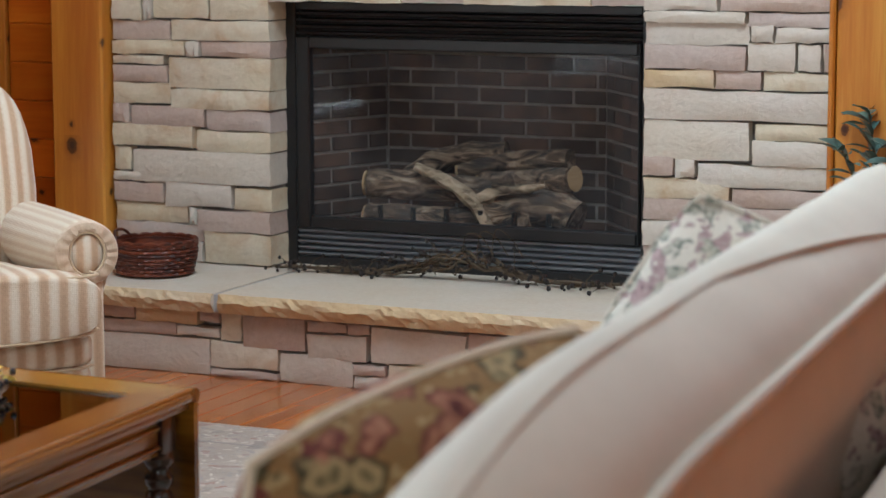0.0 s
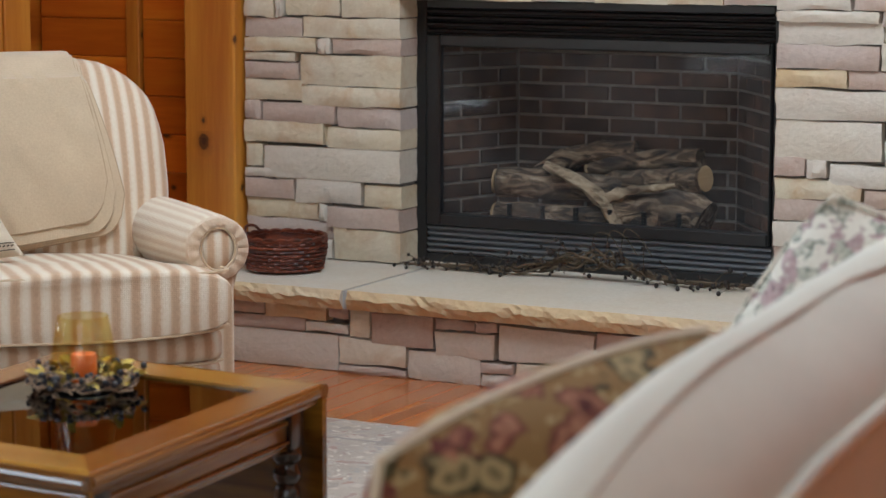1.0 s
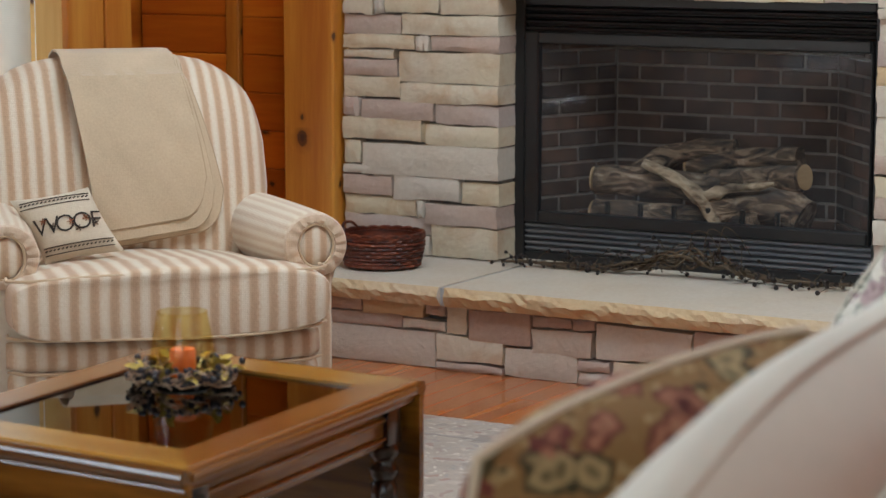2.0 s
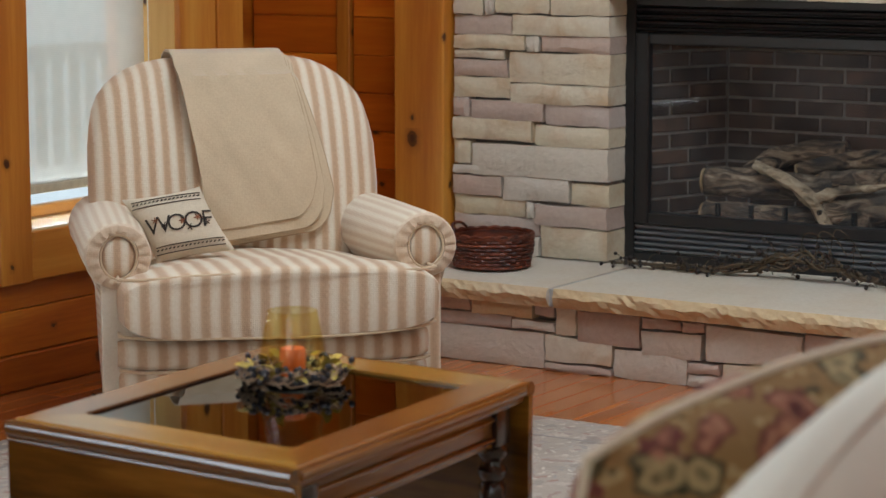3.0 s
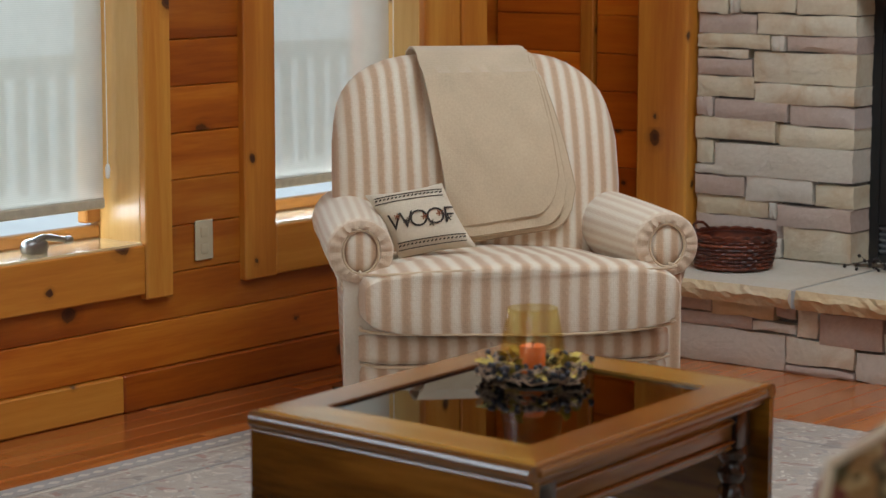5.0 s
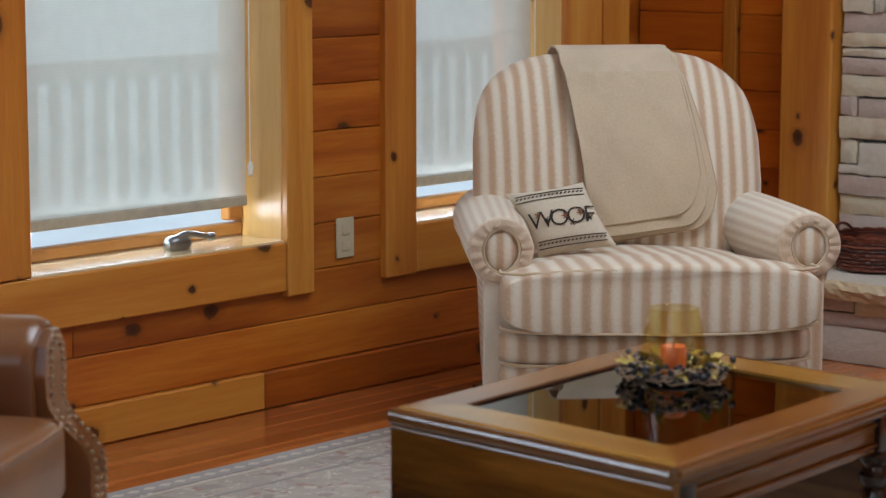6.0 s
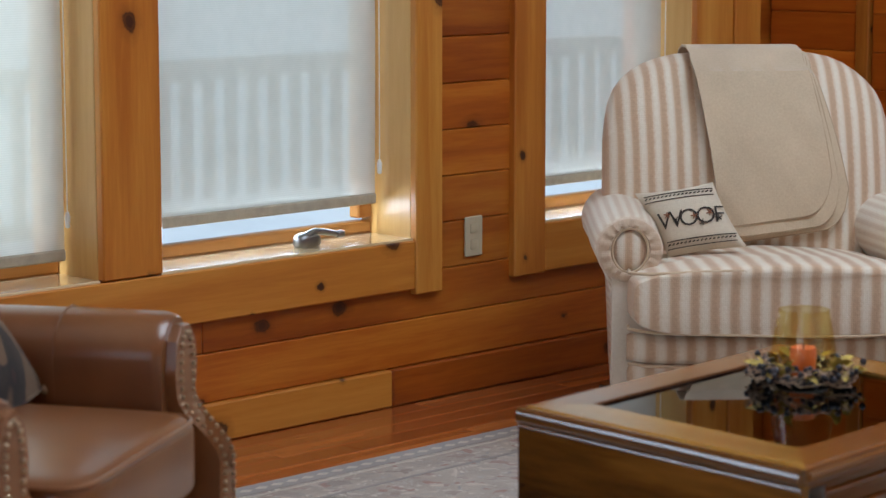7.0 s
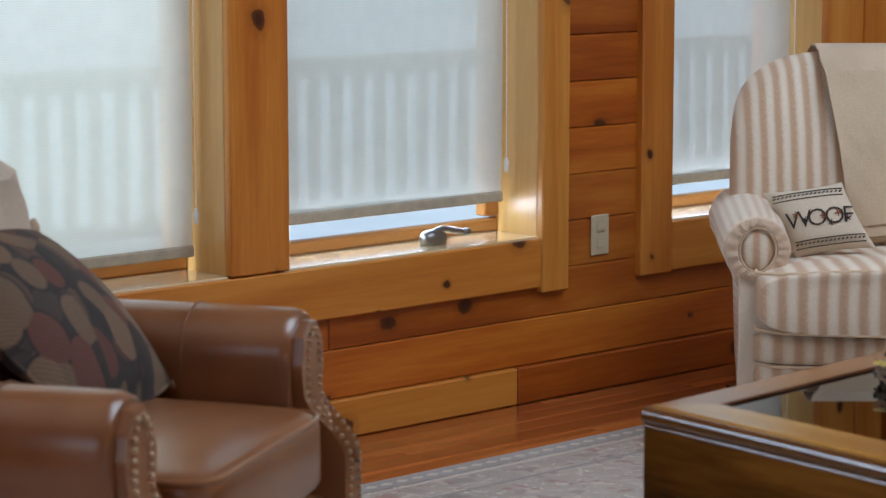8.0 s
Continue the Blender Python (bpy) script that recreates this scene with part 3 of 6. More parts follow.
DEEP = 0.143
for k, (y0, y1, z0, z1) in enumerate(WINDOWS):
    w = thing("window_%d" % (k + 1), pose(WX, (y0 + y1) / 2, z0), "tall casement window with pine jambs and a pale sun shade", "window", kind="structure")
    h = (y1 - y0) / 2
    top = z1 - z0
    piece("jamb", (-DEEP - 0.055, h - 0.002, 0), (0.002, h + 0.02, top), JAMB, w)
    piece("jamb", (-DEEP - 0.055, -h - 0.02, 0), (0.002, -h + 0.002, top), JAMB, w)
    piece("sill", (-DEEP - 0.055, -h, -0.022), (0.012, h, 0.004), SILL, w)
    # sash frame
    piece("sash_rail", (-DEEP - 0.055, -h, 0.004), (-DEEP - 0.018, h, 0.042), SASH, w, 0.006)
    piece("sash_stile", (-DEEP - 0.055, h - 0.055, 0.05), (-DEEP - 0.015, h, top), SASH, w, 0.004)
    piece("sash_stile", (-DEEP - 0.055, -h, 0.05), (-DEEP - 0.015, -h + 0.055, top), SASH, w, 0.004)
    px = -DEEP - 0.036
    pane = part("pane", sheet([(px, -h + 0.05, 0.041), (px, h - 0.05, 0.041), (px, h - 0.05, top), (px, -h + 0.05, top)]), WINDOW_GLASS, w, smooth=False)
    pane.visible_shadow = False
    # roller shade
    low = (0.050, 0.102, 0.092)[k]
    sh = thing("roller_shade", pose(WX - DEEP + 0.03, (y0 + y1) / 2 - (0, 0.012, 0.0)[k], z0 + low), "pale woven roller shade, drawn almost to the sill", "window shade", "shades of the window wall")
    bm = bmesh.new()
    ny, nz = 12, 10
    hw = h - 0.018
    grid = [[bm.verts.new((0.002 * math.sin(5 * i / ny + j), -hw + 2 * hw * i / ny, (top - low - 0.02) * j / nz)) for i in range(ny + 1)] for j in range(nz + 1)]
    for j in range(nz):
        for i in range(ny):
            bm.faces.new((grid[j][i], grid[j][i + 1], grid[j + 1][i + 1], grid[j + 1][i]))
    part("shade_cloth", bm, SHADE, sh)
    piece("hem_bar", (-0.007, -hw, -0.006), (0.007, hw, 0.024), HEM, sh, 0.004)
    part("cord", tube([(0.03, h - 0.03, 0.9), (0.03, h - 0.03, 0.12)], 0.0015, 6), WHITE, sh)
    part("cord_weight", lathe([(0, 0), (0.006, 0.004), (0.008, 0.03), (0.004, 0.042), (0, 0.044)], 10), WHITE, sh).location = (0.03, h - 0.03, 0.08)

# crank of the middle window
cr = thing("window_crank", pose(WX - 0.075, 4.38, 0.47), "folding brushed nickel window crank on the pine sill", "window crank")
part("crank_base", superbox(0.05, 0.085, 0.05, 3, 2.5, 24, 10), NICKEL, cr).location = (0, 0, 0.02)
part("crank_arm", tube(spline([(0.01, -0.01, 0.034), (0.005, 0.03, 0.044), (0.0, 0.08, 0.036), (0.0, 0.11, 0.030)], 10), [0.012, 0.012, 0.011, 0.011, 0.010, 0.010, 0.009, 0.009, 0.009, 0.008], 10), NICKEL, cr)
part("crank_knob", superbox(0.022, 0.034, 0.022, 2.4, 2.4, 16, 8), NICKEL, cr).location = (0, 0.125, 0.028)

# casings: stiles stand on or butt against the lower rails
trim = thing("trim", pose(WX, 0, 0), "wide knotty pine casing round the windows", "trim", kind="structure")
T = 0.024
for y0, y1, z0 in ((3.607, 3.797, 0.472), (4.709, 4.816, 0.312), (5.117, 5.253, 0.318), (5.962, 6.146, 0.318)):
    piece("casing_stile", (-0.01, y0, z0), (T, y1, 2.3), CASING, trim, 0.004)
piece("casing_rail", (-0.01, 2.3, 0.328), (T - 0.002, 4.707, 0.468), CASING_Y, trim, 0.004)
piece("casing_rail", (-0.01, 5.255, 0.322), (T - 0.002, 5.96, 0.468), CASING_Y, trim, 0.004)
piece("casing_stile", (-0.01, 2.3, 0.47), (T, 2.548, 2.3), CASING, trim, 0.004)
piece("corner_post", (-0.2, 6.150, 0.0), (T + 0.006, 6.285, TOP), CASING, trim, 0.004)
base = thing("baseboard", pose(WX, 0, 0), "knotty pine baseboard along the window wall", "baseboard", kind="structure")
for y0, y1, m in ((SY, 2.0, PINE), (2.002, 4.62, CASING_Y), (4.622, 6.148, PINE)):
    piece("board", (-0.012, y0, 0.0), (0.018, y1, 0.106), m, base, 0.005)

ol = thing("wall_outlet", pose(WX + 0.002, 4.96, 0.455), "almond plastic double outlet on the pine wall", "outlet")
piece("cover_plate", (0, -0.037, -0.059), (0.006, 0.037, 0.059), ALMOND, ol, 0.003)
for z in (-0.024, 0.024):
    part("socket", superbox(0.006, 0.034, 0.03, 3, 6, 20, 6), ALMOND, ol).location = (0.006, 0, z)

# ---- outside: deck, rail and pale ground ----
ground = tagged(part("ground", box((-60, -50, -1.3), (-4.99, 60, -1.2)), SNOW), "pale winter ground outside the windows", "ground", kind="structure")
deck = thing("deck", pose(-5.0, 0, 0), "weathered wooden deck with a baluster rail", "deck")
piece("deck_floor", (-2.8, -2, -0.24), (-0.06, 9, -0.16), SNOW, deck, 0)
piece("top_rail", (-2.75, -2, 0.70), (-2.60, 9, 0.78), DECK, deck, 0.004)
piece("bottom_rail", (-2.70, -2, 0.12), (-2.65, 9, 0.18), DECK, deck, 0.004)
first = piece("baluster", (-0.02, -0.02, -0.28), (0.02, 0.02, 0.28), DECK, deck, 0.003)
first.location = (-2.675, 2.4, 0.44)
for i in range(1, 56):
    b2 = first.copy()
    scene.collection.objects.link(b2)
    b2.location = (-2.675, 2.4 + 0.12 * i, 0.44)


# ---- fireplace: stone face, hearth and insert ----
def stone_mesh(w, d, h, rng, rough=0.0045, nx=5, nz=3):
    """One split stone: w along x, d deep, h high, about its middle; its front (-y) is uneven."""
    bm = bmesh.new()
    j = lambda s: rng.uniform(-s, s)
    r = min(0.007, h * 0.16)
    front = []
    tl, tr = j(h * 0.06), j(h * 0.06)
    for b in range(nz + 1):
        row = []
        for a in range(nx + 1):
            u, v = a / nx, b / nz
            x = -w / 2 + w * u
            z = -h / 2 + h * v + (tl * (1 - u) + tr * u) * (v - 0.5)
            edge = a in (0, nx) or b in (0, nz)
            y = -d / 2 + (r + j(0.002) if edge else j(rough))
            row.append(bm.verts.new((x + (0 if a in (0, nx) else j(w * 0.03)) + j(0.0025), y, z + j(0.003))))
        front.append(row)
    for b in range(nz):
        for a in range(nx):
            bm.faces.new((front[b][a], front[b][a + 1], front[b + 1][a + 1], front[b + 1][a]))
    rim = front[0] + [front[b][nx] for b in range(1, nz + 1)] + front[nz][-2::-1] + [front[b][0] for b in range(nz - 1, 0, -1)]
    back = [bm.verts.new((v.co.x, d / 2, v.co.z)) for v in rim]
    n = len(rim)
    for i in range(n):
        k = (i + 1) % n
        bm.faces.new((rim[k], rim[i], back[i], back[k]))
    bm.faces.new(back)
    bmesh.ops.recalc_face_normals(bm, faces=bm.faces)
    return bm


rng = random.Random(11)
KINDS = {"c": STONE_CREAM, "m": STONE_MAUVE, "w": STONE_WHITE, "g": STONE_GOLD}


def lay(parent, stones, to_x, to_z, face_y, deep, gap=0.0035, proud=0.012):
    for kind, a, b, lo, hi in stones:
        x0, x1, z0, z1 = to_x(a), to_x(b), to_z(hi), to_z(lo)
        p = rng.uniform(-proud, proud * 0.6)
        ob = part("stone", stone_mesh(x1 - x0 - gap, deep, z1 - z0 - gap, rng), KINDS[kind], parent)
        ob.location = ((x0 + x1) / 2, face_y + deep / 2 + p, (z0 + z1) / 2)


fire_wall = thing("wall_fireplace", pose(0, 0, 0), "dry-stacked cream and mauve ledge stone chimney face", "wall", kind="structure")
part("stone_core", box((-4.29, STONE_Y + 0.045, 0.2), (-3.70, 7.2, TOP)), MORTAR, fire_wall, smooth=False)
part("stone_core", box((-2.41, STONE_Y + 0.045, 0.2), (-1.84, 7.2, TOP)), MORTAR, fire_wall, smooth=False)
part("stone_core", box((-3.70, STONE_Y + 0.045, 1.14), (-2.41, 7.2, TOP)), MORTAR, fire_wall, smooth=False)

# left pier, in courses from the top: kind, from, to (hundredths along), top, bottom (hundredths down)
LEFT_A = [("c", 0, 20, 0, 14), ("w", 21, 26, 0, 14), ("c", 27, 62, 0, 13), ("c", 63, 100, 0, 13.5), ("m", 0, 37.5, 14, 26), ("c", 38.5, 100, 13.5, 26),
          ("c", 0, 47, 26, 35), ("w", 47.5, 56, 26, 35.5), ("m", 57, 100, 26, 35.5), ("c", 0, 33, 35, 41), ("m", 0, 35, 41, 52), ("c", 36, 100, 36, 54.5)]
LEFT_B = [("c", 0, 37, 52, 64.5), ("c", 38, 100, 54.5, 67), ("m", 0, 11, 64.5, 76.5), ("m", 12, 59, 65.5, 78), ("m", 60, 100, 67, 79.5), ("c", 0, 51.5, 77, 91),
          ("g", 52, 53, 78, 91), ("c", 53, 100, 79.5, 92.5), ("c", 0, 11.5, 91, 106), ("w", 12.5, 100, 92.0, 112.0), ("w", 0, 18, 106, 112), ("c", 19, 33, 108, 113)]
LEFT_C = [("m", 0, 32, 112.5, 125), ("w", 33, 75, 111.5, 126.5), ("c", 76, 100, 113.5, 127.5), ("c", 0, 47, 125, 137), ("w", 48, 53, 126.5, 137.5), ("m", 54, 100, 127.5, 140.5),
          ("m", 0, 57, 137, 148), ("c", 58, 100, 140.5, 160), ("c", 0, 46, 148, 160), ("w", 47, 57, 148, 160)]
lx = lambda u: -4.285 + 0.596 * u / 100
lz = lambda v: 1.141 - 0.00545 * v
for rows in (LEFT_A, LEFT_B, LEFT_C):
    lay(fire_wall, rows, lx, lz, STONE_Y, 0.13)
RIGHT_A = [("w", 0, 40, -5, 4), ("m", 41, 100, -5, 4), ("w", 0, 55, 4, 11), ("m", 56, 100, 4, 13), ("w", 0, 57, 11, 24), ("w", 58, 70, 12, 22), ("w", 71, 100, 13, 22),
           ("m", 0, 55.5, 24, 39), ("w", 56, 81.5, 22, 39), ("w", 82.5, 95, 22.5, 38.5), ("m", 96, 100, 22, 39), ("g", 0, 38.5, 39, 50), ("m", 39, 63.5, 39, 50.5)]
RIGHT_B = [("c", 64, 100, 39, 50.5), ("w", 0, 100, 50.5, 69.5), ("w", 0, 58, 69.5, 93.5), ("c", 60.5, 100, 70, 80), ("w", 59.5, 100, 80, 95), ("m", 0, 17, 91.5, 104),
           ("w", 18, 29, 93, 104.5), ("w", 30, 100, 95, 109), ("c", 0, 47.5, 104.5, 118), ("m", 48.5, 100, 109, 121), ("m", 0, 52, 118, 131), ("m", 53, 100, 121, 132)]
RIGHT_C = [("w", 0, 60, 131, 147), ("w", 61, 100, 132, 148), ("m", 0, 45, 147, 158), ("c", 46, 100, 148, 160), ("w", 0, 70, 158, 174), ("m", 71, 100, 160, 174)]
rx = lambda u: -2.412 + 0.574 * u / 100
rzz = lambda v: 1.141 - 0.00497 * v
for rows in (RIGHT_A, RIGHT_B, RIGHT_C):
    lay(fire_wall, rows, rx, rzz, STONE_Y, 0.13)
# courses above what shows, laid at random
for x0, x1, z in ((-4.285, -3.689, 1.141), (-2.412, -1.838, 1.166), (-3.689, -2.412, 1.132)):
    while z < 1.45:
        h = rng.uniform(0.05, 0.09)
        x = x0
        while x < x1 - 0.01:
            w = min(rng.uniform(0.14, 0.34), x1 - x)
            if x1 - x - w < 0.06:
                w = x1 - x
            lay(fire_wall, [(rng.choice("ccwm"), x, x + w, -z - h, -z)], lambda u: u, lambda v: -v, STONE_Y, 0.13)
            x += w
        z += h
part("upper_stone", box((-4.285, STONE_Y, 1.53), (-1.838, STONE_Y + 0.1, TOP), 0.01), STONE_CREAM, fire_wall)

for x0, x1 in ((-4.497, -4.297), (-1.834, -1.815), (-1.810, -1.55)):
    ob = piece("corner_post", (x0, 6.76, 0.0), (x1, 6.97, TOP), CASING, None, 0.006)
    tagged(ob, "square honey pine post beside the stone face", "post", "posts of the chimney", "structure")

hearth = thing("hearth", pose(0, 0, 0), "low raised hearth of ledge stone with sandstone slabs", "hearth", kind="structure")
part("hearth_core", box((-4.62, HEARTH_Y + 0.05, 0), (-1.5, STONE_Y + 0.04, 0.205)), MORTAR, hearth, smooth=False)
hx = lambda u: -4.03 + (u - 184) * 0.001855
hz = lambda v: 0.212 - v * 0.00212
HEARTH_A = [("m", 184, 250, 0, 25), ("g", 252, 372, 0, 27), ("m", 375, 413, 3, 22), ("m", 120, 330, 26, 46), ("w", 331, 414, 28, 44), ("c", 416, 456, 6, 46), ("w", 100, 394, 46, 100), ("m", 20, 180, 0, 25), ("w", -130, 96, 30, 100), ("m", -130, 18, 0, 29)]
HEARTH_B = [("m", 458, 574, 8, 54), ("m", 576, 648, 8, 24), ("m", 650, 690, 8, 24), ("w", 576, 685, 25, 62), ("w", 692, 860, 12, 60), ("c", 397, 523, 48, 86), ("m", 397, 523, 87, 100), ("w", 525, 660, 56, 100), ("m", 662, 720, 64, 80), ("w", 662, 720, 81, 100), ("c", 722, 900, 62, 100)]
HEARTH_C = [("m", 862, 1010, 8, 40), ("c", 862, 1010, 41, 60), ("w", 902, 1080, 62, 100), ("c", 1012, 1180, 8, 60), ("m", 1082, 1220, 62, 100), ("w", 1182, 1360, 8, 60), ("c", 1222, 1360, 62, 100), ("w", 1362, 1540, 4, 50), ("m", 1362, 1540, 51, 100)]
for rows in (HEARTH_A, HEARTH_B, HEARTH_C):
    lay(hearth, rows, hx, hz, HEARTH_Y, 0.1, proud=0.008)


def slab(x0, x1):
    """A sandstone slab with a rock-faced front edge."""
    y0, y1, z0, z1 = 6.245, 6.93, 0.206, 0.266
    nx = max(8, int((x1 - x0) / 0.022))
    bm = bmesh.new()
    r = random.Random(int(x0 * 100))
    prof = [(y1, z1), (y0 + 0.012, z1), (y0 + 0.002, z1 - 0.012), (y0 - 0.004, z1 - 0.026), (y0 + 0.004, z0 + 0.018), (y0 + 0.014, z0), (y1, z0)]
    secs = []
    for i in range(nx + 1):
        x = x0 + (x1 - x0) * i / nx
        wob = 0.008 * noise.noise((x * 7, 0.3, x0))
        s = []
        for k, (y, z) in enumerate(prof):
            if 1 <= k <= 5:
                s.append((x, y + wob + (r.uniform(-0.006, 0.006) if k > 1 else r.uniform(-0.003, 0.003)), z + (0 if k in (1, 5) else r.uniform(-0.004, 0.004))))
            else:
                s.append((x, y, z))
        secs.append(s)
    bm = loft(secs, bm)
    return bm


for x0, x1 in ((-4.62, -3.597), (-3.579, -1.5)):
    s = part("slab", slab(x0, x1), SLAB, hearth, smooth=False)
    s.data.materials.append(SLAB_EDGE)
    for p in s.data.polygons:
        if p.normal.y < -0.25:
            p.material_index = 1
part("slab_joint", box((-3.598, 6.262, 0.208), (-3.578, 6.93, 0.262)), JOINT, hearth, smooth=False)

# gas insert
ins = thing("fireplace_insert", pose(-3.075, 6.92, 0.266), "black steel gas fireplace insert with hazy glass front", "fireplace")
HL, HW = 0.632, 0.650


def ip(name, lo, hi, m=BLACK, bevel=0.003, label=""):
    return piece(name, lo, hi, m, ins, bevel, label)


ip("side_rail", (-HL, 0.0, 0.0), (-HL + 0.05, 0.03, 0.862))
ip("side_rail", (HW - 0.034, 0.0, 0.0), (HW, 0.03, 0.862))
ip("top_rail", (-HL + 0.05, 0.004, 0.835), (HW - 0.035, 0.03, 0.862))
ip("bottom_rail", (-HL + 0.05, 0.006, 0.0), (HW - 0.035, 0.03, 0.028))
ip("back_plate", (-HL + 0.04, 0.055, 0.0), (HW - 0.03, 0.06, 0.115))
ip("back_plate", (-HL + 0.04, 0.055, 0.75), (HW - 0.03, 0.06, 0.85))
for i in range(5):
    z = 0.028 + i * 0.0188
    s = part("louvre", loft([[(x, 0.012, z + 0.006), (x, 0.004, z + 0.010), (x, 0.003, z + 0.014), (x, 0.035, z + 0.020), (x, 0.035, z + 0.016), (x, 0.010, z + 0.003)] for x in (-HL + 0.052, HW - 0.037)]), SLAT, ins, smooth=False)
for i in range(4):
    z = 0.752 + i * 0.021
    part("louvre", loft([[(x, 0.012, z + 0.004), (x, 0.004, z + 0.008), (x, 0.003, z + 0.012), (x, 0.035, z + 0.017), (x, 0.035, z + 0.013), (x, 0.010, z + 0.001)] for x in (-HL + 0.052, HW - 0.037)]), BLACK, ins, smooth=False)
# glass door
ip("door_stile", (-HL + 0.052, -0.006, 0.122), (-0.529, 0.028, 0.75), BLACK, 0.005)
ip("door_stile", (0.604, -0.006, 0.122), (HW - 0.037, 0.028, 0.75), BLACK, 0.005)
ip("door_rail", (-0.529, -0.006, 0.122), (0.604, 0.028, 0.163), BLACK, 0.005)
ip("door_rail", (-0.529, -0.006, 0.711), (0.604, 0.028, 0.75), BLACK, 0.005)
g = part("glass_front", sheet([(-0.529, 0.01, 0.163), (0.604, 0.01, 0.163), (0.604, 0.01, 0.711), (-0.529, 0.01, 0.711)]), FIRE_GLASS, ins, smooth=False)
g.visible_shadow = False

# brick-lined firebox
box_thing = thing("firebox", pose(-3.075, 6.96, 0.36), "sooty brick-lined firebox behind the glass", "firebox")
WL, WR, BL, BR, BD = -0.545, 0.622, -0.42, 0.37, 0.32


def lining(name, a, b):
    """A panel of running-bond bricks from plan point a to b."""
    a, b = Vector((*a, 0)), Vector((*b, 0))
    length = (b - a).length
    d = (b - a).normalized()
    n = Vector((d.y, -d.x, 0))
    grp = part(name, loft([[(a.x, a.y, 0), (b.x, b.y, 0), (b.x - n.x * 0.03, b.y - n.y * 0.03, 0), (a.x - n.x * 0.03, a.y - n.y * 0.03, 0)], [(a.x, a.y, 0.68), (b.x, b.y, 0.68), (b.x - n.x * 0.03, b.y - n.y * 0.03, 0.68), (a.x - n.x * 0.03, a.y - n.y * 0.03, 0.68)]]), BRICK_JOINT, box_thing, "pale mortar bed", smooth=False)
    pitch, bl = 0.0535, 0.168
    ang = math.atan2(d.y, d.x)
    row = 0
    meshes = {}
    while row * pitch < 0.66:
        x = -bl / 2 * (row % 2)
        while x < length - 0.005:
            x0, x1 = max(x, 0), min(x + bl, length)
            w = x1 - x0 - 0.010
            if w > 0.015:
                key = round(w, 3)
                if key not in meshes:
                    me = bpy.data.meshes.new("brick")
                    bm = box((-w / 2, -0.004, -0.022), (w / 2, 0.006, 0.022), 0.002, 1)
                    bm.to_mesh(me)
                    bm.free()
                    me.materials.append(FIREBRICK)
                    meshes[key] = me
                ob = new("brick", meshes[key])
                ob.parent = grp
                c = a + d * ((x0 + x1) / 2)
                ob.matrix_basis = Matrix.Translation((c.x, c.y, 0.0270 + row * pitch)) @ Matrix.Rotation(ang, 4, "Z")
            x += bl
        row += 1


lining("brick_lining", (WL, 0.0), (BL, BD))
lining("brick_lining", (BL, BD), (BR, BD))
lining("brick_lining", (BR, BD), (WR, 0.0))
part("firebox_floor", box((WL - 0.03, -0.01, -0.01), (WR + 0.03, BD + 0.03, 0.012)), IRON, box_thing, smooth=False)
part("firebox_roof", box((WL - 0.05, -0.01, 0.66), (WR + 0.05, BD + 0.05, 0.68)), IRON, box_thing, smooth=False)


def log(name, pts, rad, seed, material=BARK):
    c = spline(pts, 14)
    bm = tube(c, [rad * (1 + 0.12 * noise.noise((i * 0.5, seed, 0))) for i in range(14)], 14)
    for v in bm.verts:
        v.co += v.normal * rad * 0.16 * noise.noise(v.co * 22 + Vector((seed, 0, 0)))
    bm.normal_update()
    return bm


logs = thing("gas_logs", pose(-3.075, 6.96, 0.372), "charred ceramic gas logs stacked on an iron grate", "logs")
LOGS = [("log", [(-0.37, 0.07, 0.16), (-0.15, 0.10, 0.155), (0.05, 0.13, 0.14)], 0.048, 1), ("log", [(-0.36, 0.05, 0.055), (-0.05, 0.05, 0.055), (0.22, 0.05, 0.06)], 0.043, 2),
        ("log", [(0.06, 0.06, 0.07), (0.25, 0.08, 0.11), (0.36, 0.07, 0.075)], 0.062, 3), ("log", [(-0.10, 0.22, 0.20), (0.12, 0.20, 0.24), (0.30, 0.17, 0.255)], 0.035, 4),
        ("log", [(0.0, 0.15, 0.16), (0.18, 0.12, 0.185), (0.34, 0.08, 0.20)], 0.042, 5), ("log", [(-0.28, 0.2, 0.17), (-0.15, 0.22, 0.24), (0.05, 0.24, 0.26)], 0.04, 8)]
for nme, pts, rad, seed in LOGS:
    lg = part(nme, log(nme, pts, rad, seed), BARK, logs)
    a, b = Vector(pts[0]), Vector(pts[1])
    cap = part("cut_end", lathe([(0, -0.004), (rad * 0.8, -0.003), (rad * 0.86, 0.003), (0, 0.004)], 14), SPLITWOOD, lg, "pale sawn end")
    cap.matrix_basis = Matrix.Translation(a + (a - b).normalized() * 0.010) @ (a - b).to_track_quat("Z", "Y").to_matrix().to_4x4()
cap = part("cut_end", lathe([(0, -0.004), (0.036, -0.003), (0.042, 0.003), (0, 0.004)], 14), SPLITWOOD, logs)
cap.matrix_basis = Matrix.Translation((0.352, 0.075, 0.205)) @ Vector((1, -0.25, 0.1)).to_track_quat("Z", "Y").to_matrix().to_4x4()
fork = tube(spline([(-0.19, 0.05, 0.225), (-0.06, 0.02, 0.18), (0.03, 0.01, 0.125), (0.075, -0.005, 0.06), (0.11, -0.01, 0.03)], 14), [0.014, 0.016, 0.019, 0.021, 0.023, 0.024, 0.025, 0.024, 0.022, 0.020, 0.018, 0.016, 0.015, 0.012], 10)
